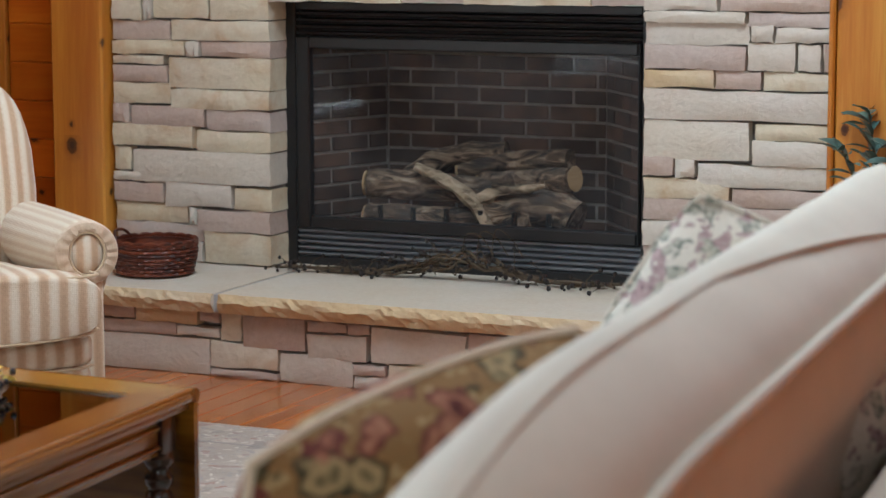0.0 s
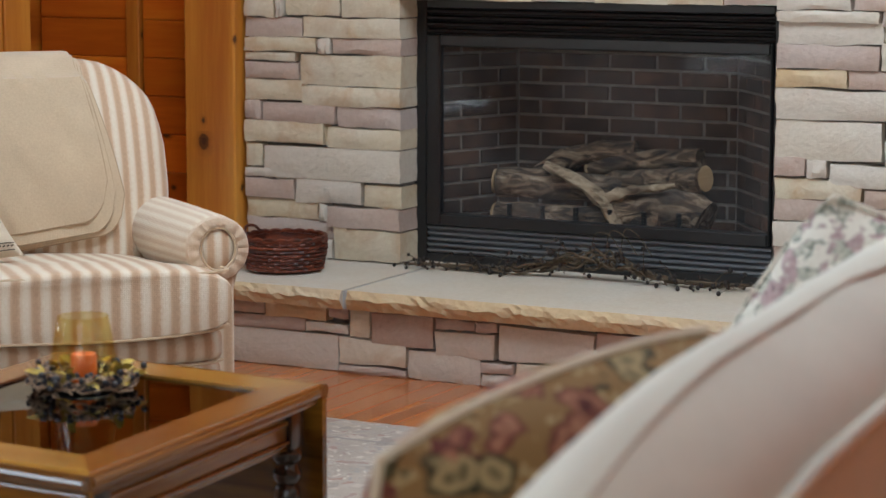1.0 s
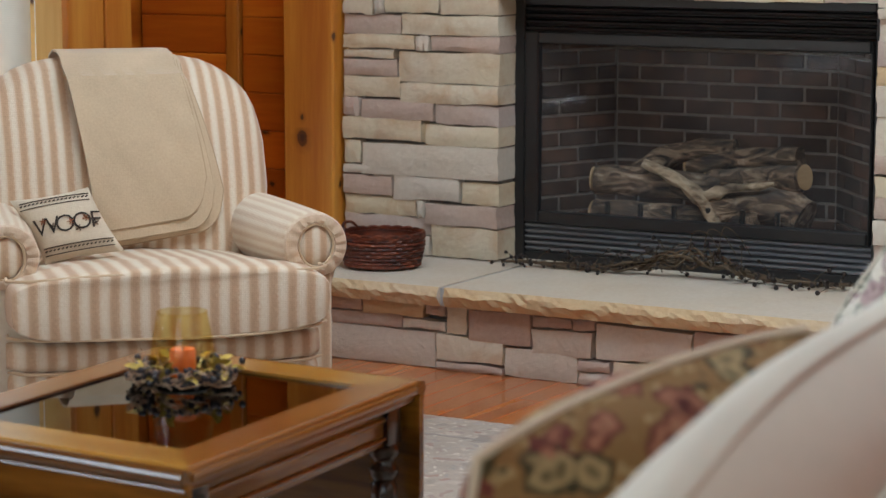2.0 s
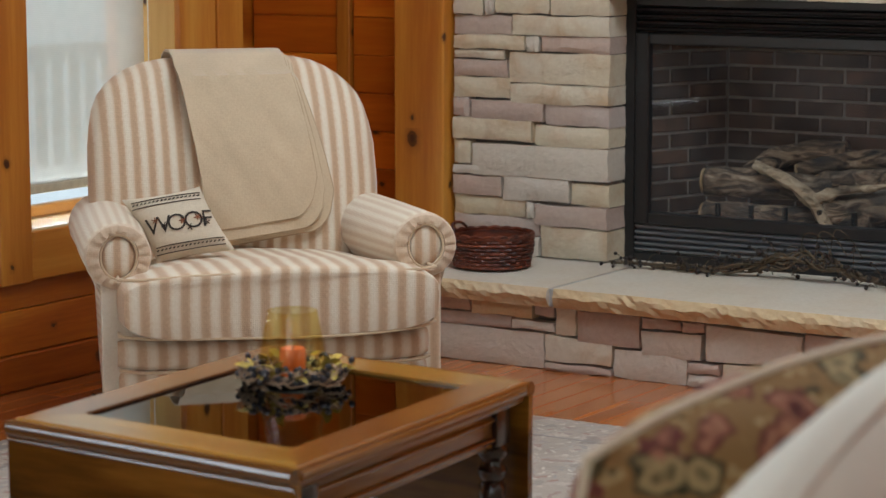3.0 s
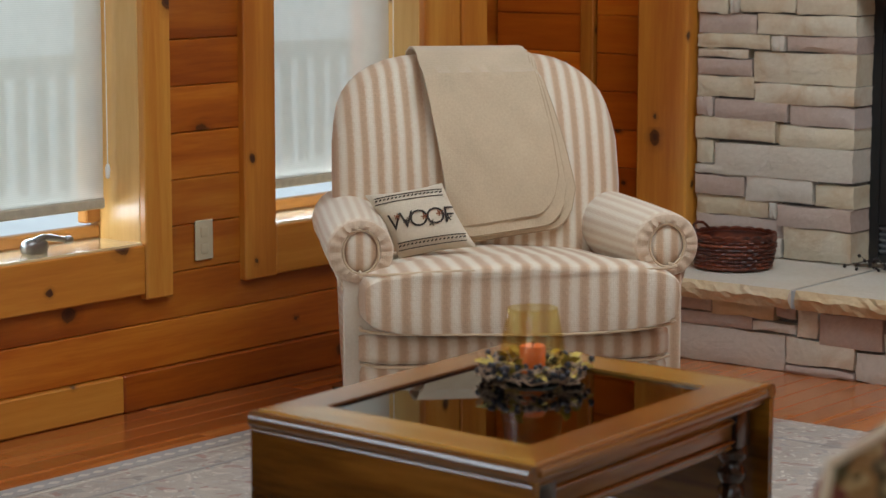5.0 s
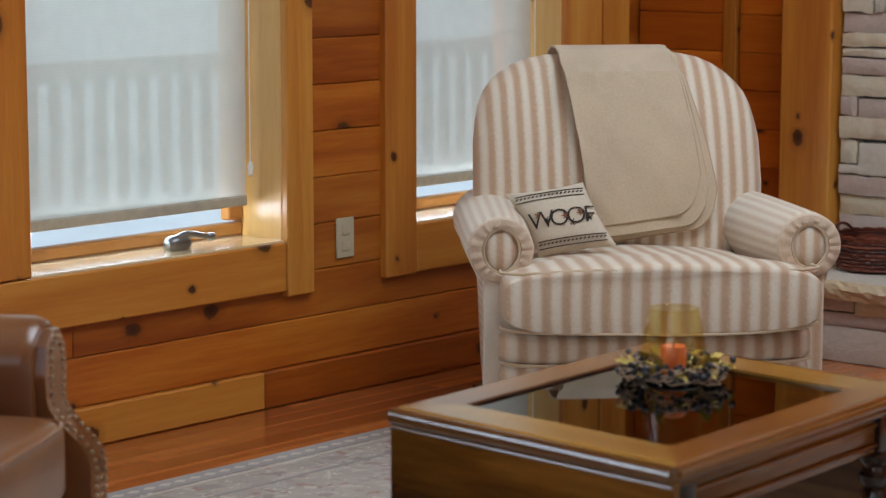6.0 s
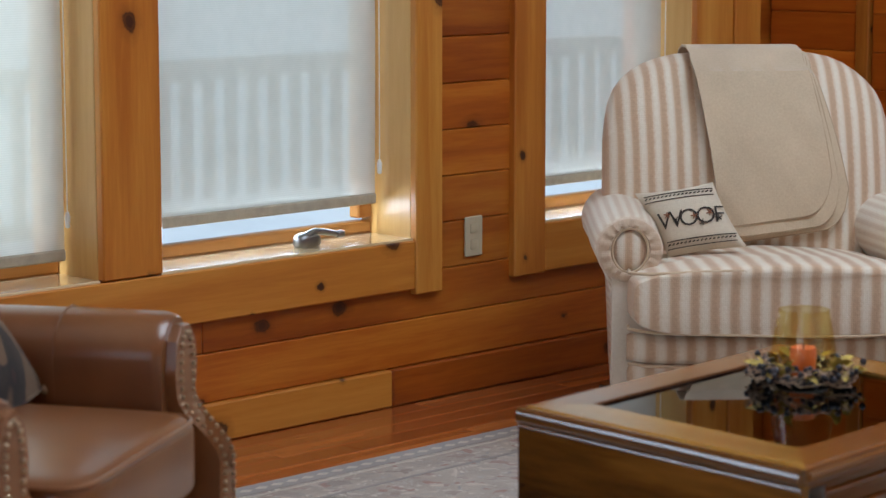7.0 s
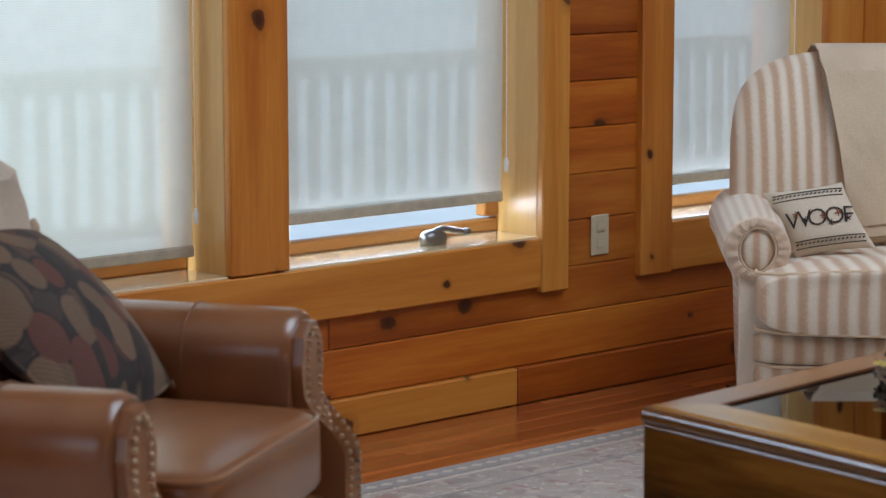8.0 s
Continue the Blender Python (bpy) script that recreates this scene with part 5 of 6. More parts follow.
for sx in (-1, 1):
    for sy in (-1, 1):
        bm = lathe(LEG, 24)
        for v in bm.verts:
            if 0.1 < v.co.z < 0.255:
                a = math.atan2(v.co.y, v.co.x)
                k = 1 - 0.07 * (0.5 + 0.5 * math.cos(12 * a))
                v.co.x, v.co.y = v.co.x * k, v.co.y * k
        add_box(bm, (-0.028, -0.028, 0.338), (0.028, 0.028, 0.43), 0.003)
        bm.transform(Matrix.Translation((sx * (TX - 0.048), sy * (TY - 0.068), 0)))
        leg = tp("leg", bm, DARKWOOD, "dark turned and fluted leg")

# ---- candle in an amber glass with a berry wreath ----
cx, cy, cz = -2.610, 3.580, 0.5249
candle = thing("candle_holder", pose(cx, cy, cz) @ Matrix.Scale(NEAR, 4), "amber glass hurricane with an orange candle", "candle holder")
AMBER = pane_glass("amber_glass", (0.97, 0.925, 0.74), 1.0)
prof = [(0.0, 0.012), (0.038, 0.012), (0.055, 0.02), (0.066, 0.042), (0.066, 0.062), (0.060, 0.10), (0.051, 0.148), (0.0495, 0.148), (0.058, 0.10), (0.0635, 0.062), (0.0635, 0.043), (0.053, 0.023), (0.036, 0.0155), (0.0, 0.0155)]
gl = part("glass_cup", lathe(prof, 40), AMBER, candle, "amber glass cup")
gl.visible_shadow = False
part("rim", tube([(0.0502 * math.cos(2 * math.pi * k / 40), 0.0502 * math.sin(2 * math.pi * k / 40), 0.148) for k in range(40)], 0.0014, 6, closed=True), AMBER, candle)
WAX = plain("orange_wax", (0.72, 0.16, 0.035), 0.5, 0, 0.1, 40, 0.1)
part("candle", lathe([(0, 0.016), (0.026, 0.016), (0.0265, 0.068), (0.024, 0.072), (0.016, 0.066), (0, 0.064)], 28), WAX, candle, "orange pillar candle")
part("wick", tube([(0, 0, 0.062), (0.001, 0, 0.078)], 0.0012, 6), INK, candle)
part("foot_plate", lathe([(0, 0), (0.05, 0), (0.055, 0.006), (0.05, 0.012), (0, 0.012)], 32), IRON, candle, "dark metal foot")
wreath = thing("berry_wreath", pose(cx, cy, cz) @ Matrix.Scale(NEAR, 4), "dried twig wreath with dark berries and yellow leaves", "wreath")
TWIG = plain("pale_dry_twig", (0.40, 0.28, 0.19), 0.9, 0, 0.5)
BERRY = plain("blue_black_berry", (0.030, 0.027, 0.034), 0.42, 0, 0.4, 60, 0)
YLEAF = plain("yellow_green_leaf", (0.46, 0.33, 0.05), 0.7, 0, 0.4, 30, 0.1)
r2 = random.Random(4)
for k in range(36):
    a0 = r2.uniform(0, 6.28)
    pts = []
    for i in range(9):
        a = a0 + i * 0.22
        r = 0.092 + 0.018 * math.sin(i * 1.3 + k) + r2.uniform(-0.008, 0.008)
        pts.append((r * math.cos(a), r * math.sin(a), 0.018 + 0.014 * math.sin(i * 0.9 + k) + r2.uniform(0, 0.012)))
    if k % 4 == 0:
        pts.append((pts[-1][0] * 1.22, pts[-1][1] * 1.22, pts[-1][2] + 0.028))
    part("twig", tube(pts, r2.uniform(0.0012, 0.0021), 5), TWIG, wreath)


def berry_mesh(material):
    bm = bmesh.new()
    bmesh.ops.create_icosphere(bm, subdivisions=2, radius=1.0)
    me = bpy.data.meshes.new("berry")
    bm.to_mesh(me)
    bm.free()
    me.materials.append(material)
    for p in me.polygons:
        p.use_smooth = True
    return me


def berry(me, at, radius, parent):
    ob = new("berry", me)
    ob.parent = parent
    ob.matrix_basis = Matrix.Translation(at) @ Matrix.Diagonal((radius, radius * 0.95, radius * 1.08, 1))


DARK_BERRY = berry_mesh(BERRY)
for k in range(150):
    a = r2.uniform(0, 6.28)
    r = r2.gauss(0.096, 0.013)
    berry(DARK_BERRY, (r * math.cos(a), r * math.sin(a), r2.uniform(0.010, 0.045)), r2.uniform(0.0045, 0.0078), wreath)


def leaf_mesh(l, w, curl=0.2):
    bm = bmesh.new()
    rows = []
    for i in range(6):
        t = i / 5
        hw = w * math.sin(math.pi * min(1, t * 0.94 + 0.03)) ** 0.8 / 2
        z = curl * l * math.sin(t * 2.2)
        rows.append([bm.verts.new((t * l, -hw, z + hw * 0.35)), bm.verts.new((t * l, 0, z)), bm.verts.new((t * l, hw, z + hw * 0.35))])
    for a, b in zip(rows, rows[1:]):
        for k in range(2):
            bm.faces.new((a[k], a[k + 1], b[k + 1], b[k]))
    return bm


for k in range(34):
    a = r2.uniform(0, 6.28)
    ob = part("leaf", leaf_mesh(r2.uniform(0.03, 0.05), 0.018), YLEAF, wreath)
    ob.matrix_basis = Matrix.Translation((0.08 * math.cos(a), 0.08 * math.sin(a), r2.uniform(0.012, 0.04))) @ Euler((r2.uniform(-0.7, 0.7), r2.uniform(-0.6, 0.3), a + r2.uniform(-1.4, 1.4))).to_matrix().to_4x4()


# ---- cream sofa seen from behind ----
SF = Matrix.Translation((-0.832, 2.144, 0)) @ Matrix.Rotation(math.atan2(0.0889, 0.996), 4, "Z")
sofa = thing("sofa", SF, "cream upholstered sofa with welted back, seen from behind", "sofa")
Y0, Y1 = -0.74, 2.05


def crest(y):
    """How far the top of the back falls towards its ends."""
    d = max(0.0, 0.05 - y)
    e = max(0.0, y - 1.85)
    return 0.977 - 0.26 * d ** 2 - 0.5 * e ** 2


def back_profile(y):
    c = crest(y)
    keys = [(-0.30, 0.42), (-0.245, 0.60), (-0.16, 0.80), (-0.075, c - 0.055), (-0.03, c - 0.012), (0.0, c), (0.022, c - 0.004), (0.05, c - 0.018), (0.085, c - 0.042), (0.112, c - 0.072), (0.124, c - 0.100), (0.136, c - 0.145), (0.135, c - 0.19), (0.122, c - 0.235), (0.095, c - 0.275), (0.07, 0.60), (0.07, 0.40), (0.07, 0.15), (-0.30, 0.15)]
    return keys


ny = 60
secs = []
for i in range(ny + 1):
    y = Y0 + (Y1 - Y0) * i / ny
    e = min(1.0, (min(y - Y0, Y1 - y) / 0.06))
    shrink = 0.93 + 0.07 * math.sqrt(max(0, 1 - (1 - e) ** 2))
    secs.append([(x, y, z * (1 if z < 0.5 else shrink) + 0.004 * noise.noise((x * 9, y * 5, z * 7))) for x, z in back_profile(y)])
part("backrest", loft(secs), CREAM_CLOTH, sofa)


def run(x, dz, r):
    return tube([(x, Y0 + (Y1 - Y0) * k / 80, crest(Y0 + (Y1 - Y0) * k / 80) + dz) for k in range(1, 80)], r, 8)


def seam_at(y):
    """The upper seam wanders from the ridge down the outer face."""
    k = min(1.0, max(0.0, (y - 0.55) / 1.15))
    x = 0.022 + 0.098 * k
    return x, -0.004 - 7.2 * max(0.0, x - 0.012) ** 2


part("welt", tube([(seam_at(y)[0], y, crest(y) + seam_at(y)[1]) for y in [Y0 + (Y1 - Y0) * k / 80 for k in range(1, 80)]], 0.0045, 8), CREAM_CLOTH, sofa, "cream welt cord")
part("welt", run(0.128, -0.095, 0.0085), CREAM_CLOTH, sofa, "cream welt cord")
# outer back and base
secs = []
for i in range(31):
    y = Y0 + (Y1 - Y0) * i / 30
    secs.append([(0.12, y, 0.10), (0.255, y, 0.10), (0.260, y, 0.45), (0.256, y, 0.625), (0.242, y, 0.675), (0.215, y, 0.695), (0.185, y, 0.690), (0.165, y, 0.65), (0.12, y, 0.45)])
part("outer_back", loft(secs), CREAM_CLOTH, sofa)
part("base", box((-0.86, Y0 + 0.02, 0.08), (0.12, Y1 - 0.02, 0.30), 0.02), CREAM_CLOTH, sofa)
for k in range(3):
    w = (Y1 - Y0 - 0.36) / 3
    sc = superbox(0.66, w - 0.008, 0.17, 7, 4, 40, 14, 0.02)
    ob = part("seat_cushion", sc, CREAM_CLOTH, sofa)
    ob.location = (-0.57, Y0 + 0.18 + w * (k + 0.5), 0.385)
for y in (Y0 + 0.09,):
    bm = bmesh.new()
    secs = []
    for x in (-0.88, -0.86, -0.6, -0.3, 0.0):
        s = 0.92 if x == -0.88 else 1
        secs.append([(x, y + 0.085 * s * math.cos(a), (0.34 + 0.26 * max(0, math.sin(a)) ** 0.7 * s) if math.sin(a) > 0 else 0.10) for a in [2 * math.pi * k / 20 for k in range(20)]])
    part("arm", loft(secs, bm), CREAM_CLOTH, sofa)
for x in (-0.8, 0.16):
    for y in (Y0 + 0.08, Y1 - 0.08):
        part("foot", lathe([(0, 0), (0.02, 0), (0.03, 0.08), (0.03, 0.10), (0, 0.10)], 14), DARKWOOD, sofa).location = (x, y, 0)


def place(x_axis, z_hint, centre):
    """A pose whose x runs along x_axis and whose z leans to z_hint."""
    x = Vector(x_axis).normalized()
    z = Vector(z_hint)
    z = (z - x * z.dot(x)).normalized()
    y = z.cross(x)
    m = Matrix((x, y, z)).transposed().to_4x4()
    m.translation = centre
    return m


def welted(thing_ob, w, h, t, material, cord, pinch=0.07, n=22, soft=0.16, thick=0.0045, puff=0.75):
    body = part("cover", wrinkle(pillow_mesh(w, h, t, n, pinch, soft, puff), 0.006, 9, w * 50), material, thing_ob)
    loop = []
    for k in range(96):
        s = k / 24
        e, f = int(s), s - int(s)
        u, v = ((2 * f - 1, -1), (1, 2 * f - 1), (1 - 2 * f, 1), (-1, 1 - 2 * f))[e]
        loop.append((u * w / 2 * (1 - pinch * (1 - v * v) * abs(u) ** 3) * math.sqrt(1 - soft * v * v), 0, v * h / 2 * (1 - pinch * (1 - u * u) * abs(v) ** 3) * math.sqrt(1 - soft * u * u)))
    part("cord", tube(loop, thick, 8, closed=True), cord, body, "cream corded edge")
    return body


p1 = thing("floral_pillow", place((0.19, 0.50, 0.085), (0.05, -0.10, 1.0), (-1.075, 2.365, 0.694)), "brown and gold floral pillow leaning on the sofa back", "pillow", "pillows on the sofa")
welted(p1, 0.565, 0.44, 0.25, FLORAL_DARK, LINEN, pinch=0.02, soft=0.22, thick=0.006, puff=0.5)
p2 = thing("floral_pillow", place((0.80, 0.25, -0.50), (0.55, 0.30, 1.0), (-1.015, 3.36, 0.712)), "cream pillow with mauve flowers on the sofa", "pillow", "pillows on the sofa")
welted(p2, 0.50, 0.48, 0.20, FLORAL_LIGHT, FLORAL_LIGHT, soft=0.3)


# ---- brown leather armchair ----
LC = Matrix.Translation((-3.21, 2.40, 0)) @ Matrix.Rotation(math.atan2(0.725, -0.445), 4, "Z")
lchair = thing("leather_armchair", LC, "brown leather club chair with brass nailhead trim", "armchair")


def larm(side, s):
    """Section of a slim rolled arm (x, z); s scales the roll."""
    cx, cz, r = 0.400, 0.577, 0.085 * s
    pts = [(0.305, 0.10), (0.305, 0.36), (0.318, 0.48)]
    for k in range(13):
        a = radians(195 - k * 225 / 12)
        pts.append((cx + r * 1.05 * math.cos(a), cz + r * math.sin(a)))
    pts += [(0.452, 0.44), (0.445, 0.30), (0.455, 0.10)]
    return [(side * x, z) for x, z in pts]


NAIL = bpy.data.meshes.new("nailhead")
_bm = bmesh.new()
bmesh.ops.create_icosphere(_bm, subdivisions=1, radius=0.0050)
_bm.to_mesh(NAIL)
_bm.free()
NAIL.materials.append(BRASS)


def nails(points, parent, step=0.0165):
    pts = [Vector(p) for p in points]
    gone = 0.0
    for a, b in zip(pts, pts[1:]):
        d = (b - a).length
        while gone <= d:
            ob = new("nailhead", NAIL)
            ob.parent = parent
            ob.location = a + (b - a) * (gone / d)
            gone += step
        gone -= d


for side in (-1, 1):
    secs = []
    for y, s in ((0.0, 0.88), (0.006, 0.95), (0.02, 1.0), (0.2, 1.02), (0.215, 1.015), (0.4, 1.0), (0.6, 0.97), (0.72, 0.95)):
        secs.append([(x, y, z) for x, z in larm(side, s)])
    arm = part("arm", wrinkle(loft(secs), 0.003, 12, side), LEATHER, lchair)
    part("seam", tube([(x * 1.004, 0.207, z + 0.002) for x, z in larm(side, 1.02)[2:17]], 0.0016, 6), LEATHER, arm)
    # shield-shaped front panel, flaring at the foot
    outl = [(0.352, 0.10), (0.345, 0.30), (0.352, 0.44), (0.348, 0.50), (0.338, 0.56), (0.350, 0.615), (0.385, 0.642), (0.425, 0.638), (0.455, 0.605), (0.462, 0.56), (0.448, 0.50), (0.438, 0.44), (0.440, 0.30), (0.455, 0.10)]
    fine = []
    for p, q in zip(outl, outl[1:] + outl[:1]):
        fine += [(p[0] + (q[0] - p[0]) * k / 6, p[1] + (q[1] - p[1]) * k / 6) for k in range(6)]
    outl = [(side * x, z) for x, z in fine[:-5]]
    fwd = lambda z: -0.020 - 0.080 * (lambda k: k * k * (3 - 2 * k))(max(0.0, min(1.0, (0.515 - z) / 0.12)))
    bm = loft([[(x, 0.02, z) for x, z in outl], [(x, fwd(z) + 0.006, z) for x, z in outl], [(x * 0.985 + side * 0.006, fwd(z), z * 0.985 + 0.007) for x, z in outl]])
    pan = part("arm_front", bm, LEATHER, lchair)
    inner = [(side * (0.40 + (abs(x) - 0.40) * 0.55), z * 0.93 + 0.030) for x, z in outl]
    nails([(x, fwd(z) - 0.003, z) for x, z in inner], pan)
# seat cushion with a welt
bm = superbox(0.60, 0.64, 0.155, 9, 8, 56, 24, 0.022)
seat2 = part("seat_cushion", wrinkle(bm, 0.0025, 6, 9), LEATHER, lchair)
seat2.location = (0, 0.225, 0.428)
loop = []
for k in range(80):
    a = 2 * math.pi * k / 80
    ca, sa = math.cos(a), math.sin(a)
    loop.append((0.293 * math.copysign(abs(ca) ** 0.222, ca), 0.313 * math.copysign(abs(sa) ** 0.222, sa), 0.064))
part("welt", tube(loop, 0.006, 8, closed=True), LEATHER, seat2)
part("front_rail", box((-0.36, -0.06, 0.10), (0.36, 0.06, 0.325), 0.018), LEATHER, lchair)
part("side_frame", box((-0.44, 0.03, 0.09), (0.44, 0.70, 0.33), 0.012), LEATHER, lchair)
for x in (-0.38, 0.38):
    for y in (0.0, 0.66):
        part("foot", lathe([(0, 0), (0.02, 0), (0.032, 0.05), (0.028, 0.10), (0, 0.10)], 16), DARKWOOD, lchair).location = (x, y, 0)
bm = superbox(0.80, 0.20, 0.68, 4, 2.4, 48, 24)
bm.transform(Matrix.Translation((0, 0.58, 0.63)) @ Matrix.Rotation(radians(-12), 4, "X"))
part("backrest", bm, LEATHER, lchair)

# leaf-print pillow standing in the chair
lp = thing("leaf_pillow", LC @ Matrix.Translation((0.14, 0.385, 0.670)) @ Matrix.Rotation(radians(-47), 4, "X") @ Matrix.Rotation(radians(5), 4, "Y"), "dark pillow printed with tan and rust leaves", "pillow")
lbody = welted(lp, 0.44, 0.42, 0.16, LEAFCLOTH, LEAFCLOTH, -0.04)
for sx, sz in ((1, -1), (1, 1), (-1, 1), (-1, -1)):
    c = Vector((sx * 0.192, 0, sz * 0.192))
    part("tassel", tube([c, c + Vector((sx * 0.016, 0.002, sz * 0.016)), c + Vector((sx * 0.03, -0.002, sz * 0.032))], [0.009, 0.012, 0.006], 8), STITCH, lp, "small corner tassel")

# knitted throw over the back
kt = thing("knitted_throw", LC, "cream knitted throw with fringe over the leather chair", "throw blanket")
bm = bmesh.new()
rows = []
for j in range(31):
    v = j / 30
    row = []
    for i in range(19):
        u = i / 18
        x = -0.30 + 0.58 * u + 0.12 * u * max(0.0, v - 0.6)
        if v < 0.5:
            k = v / 0.5
            p = Vector((x, 0.72 + 0.045 * math.sin(k * 1.5), 0.58 + 0.365 * k))
        else:
            k = (v - 0.5) / 0.5
            p = Vector((x, 0.75 - 0.20 * min(1, k * 3) - 0.06 * k, 0.950 + 0.012 * math.sin(min(1, k * 3) * 3.14) - 0.36 * max(0, k - 0.2)))
        p += Vector((0.010 * noise.noise((x * 30, v * 22, 7)), 0.014 * noise.noise((x * 16, v * 9, 1)), 0.022 * noise.noise((x * 34, v * 14, 4))))
        row.append(bm.verts.new(p))
    rows.append(row)
for a, b in zip(rows, rows[1:]):
    for i in range(18):
        bm.faces.new((a[i], a[i + 1], b[i + 1], b[i]))
ends = [rows[-1][i].co.copy() for i in range(19)]
side_edge = [rows[j][18].co.copy() for j in range(12, 31)]
bm.normal_update()
bmesh.ops.solidify(bm, geom=bm.faces[:], thickness=0.012)
part("knit", bm, FRINGE, kt)
bm = bmesh.new()
rf = random.Random(8)
for p in ends + side_edge:
    for q in range(3):
        o = p + Vector((rf.uniform(-0.012, 0.012), rf.uniform(-0.006, 0.006), 0))
        tube([o, o + Vector((rf.uniform(-0.01, 0.015), -0.008, -0.05)), o + Vector((rf.uniform(-0.02, 0.03), -0.012, -rf.uniform(0.09, 0.13)))], 0.0028, 5, bm)
tagged(part("fringe", bm, FRINGE, kt, "loose cream yarn fringe"), kind="stuff")


# ---- rug ----
def rug_mat():
    m, nt, b = mat("faded_oriental_rug")
    v = coords(nt, shift=False)
    warp = node(nt, "ShaderNodeTexNoise", Scale=13.0, Detail=4.0)
    nt.links.new(v, warp.inputs["Vector"])
    wv = nt.nodes.new("ShaderNodeVectorMath")
    wv.operation = "MULTIPLY_ADD"
    nt.links.new(warp.outputs["Color"], wv.inputs[0])
    wv.inputs[1].default_value = (0.14, 0.14, 0.0)
    nt.links.new(v, wv.inputs[2])

    def blots(scale, size, pick):
        vo = node(nt, "ShaderNodeTexVoronoi", Scale=scale)
        vo.voronoi_dimensions = "2D"
        nt.links.new(wv.outputs[0], vo.inputs["Vector"])
        sep = nt.nodes.new("ShaderNodeSeparateColor")
        nt.links.new(vo.outputs["Color"], sep.inputs[0])
        return maths(nt, "MULTIPLY", maths(nt, "LESS_THAN", vo.outputs["Distance"], size), maths(nt, "GREATER_THAN", sep.outputs[0], pick)), sep.outputs[1]
    ground = ramp(nt, noise_tex(nt, v, 6.0, 4), [(0.35, (0.33, 0.275, 0.225)), (0.65, (0.46, 0.395, 0.325))])
    m1, c1 = blots(10.0, 0.25, 0.40)
    m2, c2 = blots(22.0, 0.26, 0.35)
    m3, c3 = blots(44.0, 0.28, 0.40)
    col = mix(nt, m3, ground, ramp(nt, c3, [(0.2, (0.30, 0.28, 0.27)), (0.7, (0.62, 0.57, 0.50))]))
    col = mix(nt, maths(nt, "MULTIPLY", m2, 0.8), col, ramp(nt, c2, [(0.1, (0.30, 0.13, 0.09)), (0.45, (0.30, 0.27, 0.26)), (0.8, (0.58, 0.50, 0.42))]))
    col = mix(nt, maths(nt, "MULTIPLY", m1, 0.8), col, ramp(nt, c1, [(0.1, (0.20, 0.145, 0.12)), (0.5, (0.27, 0.23, 0.20)), (0.9, (0.30, 0.15, 0.11))]))
    nt.links.new(col, b.inputs["Base Color"])
    b.inputs["Roughness"].default_value = 1.0
    b.inputs["Sheen Weight"].default_value = 0.3
    bump(nt, b, noise_tex(nt, v, 420.0, 2), 0.5, 0.004)
    return m


RUG = rug_mat()
RUGEDGE = cloth("grey_rug_binding", (0.32, 0.29, 0.27))
RUGBAND = cloth("ivory_rug_band", (0.55, 0.49, 0.42))
rug = thing("rug", pose(0, 0, 0), "faded ivory and grey oriental rug on the oak floor", "rug")
X0, X1, R0, R1 = -4.335, -1.2, 1.2, 5.665
part("rug_field", box((X0, R0, 0.0), (X1, R1, 0.010), 0.004), RUG, rug)
part("border_band", box((X0 + 0.004, R0, 0.0102), (X0 + 0.075, R1 - 0.01, 0.0112)), RUGEDGE, rug, "grey border band", False)
part("border_line", box((X0 + 0.21, R0, 0.0102), (X0 + 0.222, R1 - 0.21, 0.0110)), RUGEDGE, rug, "", False)
part("border_line", box((X0 + 0.09, R0, 0.0102), (X0 + 0.10, R1 - 0.09, 0.0110)), RUGBAND, rug, "", False)
part("border_line", box((X0 + 0.21, R1 - 0.222, 0.0102), (X1 - 0.21, R1 - 0.21, 0.0110)), RUGEDGE, rug, "", False)
rr = random.Random(6)
dia = bpy.data.meshes.new("border_motif")
bm = bmesh.new()
vs = [bm.verts.new(p) for p in ((-0.014, 0, 0.0), (0, -0.022, 0.0), (0.014, 0, 0.0), (0, 0.022, 0.0))]
bm.faces.new(vs)
bm.to_mesh(dia)
bm.free()
dia.materials.append(RUGBAND)
for k in range(60):
    ob = new("border_motif", dia)
    ob.parent = rug
    ob.location = (X0 + 0.045, 2.6 + k * 0.05, 0.0122)
bm = bmesh.new()
for k in range(620):
    x = X0 + (X1 - X0) * k / 620
    tube([(x, R1 - 0.004, 0.007), (x + rr.uniform(-0.004, 0.004), R1 + 0.015, 0.004), (x + rr.uniform(-0.01, 0.01), R1 + rr.uniform(0.02, 0.034), 0.001)], 0.002, 4, bm)
tagged(part("fringe", bm, RUGBAND, rug, "short ivory fringe"), kind="stuff")

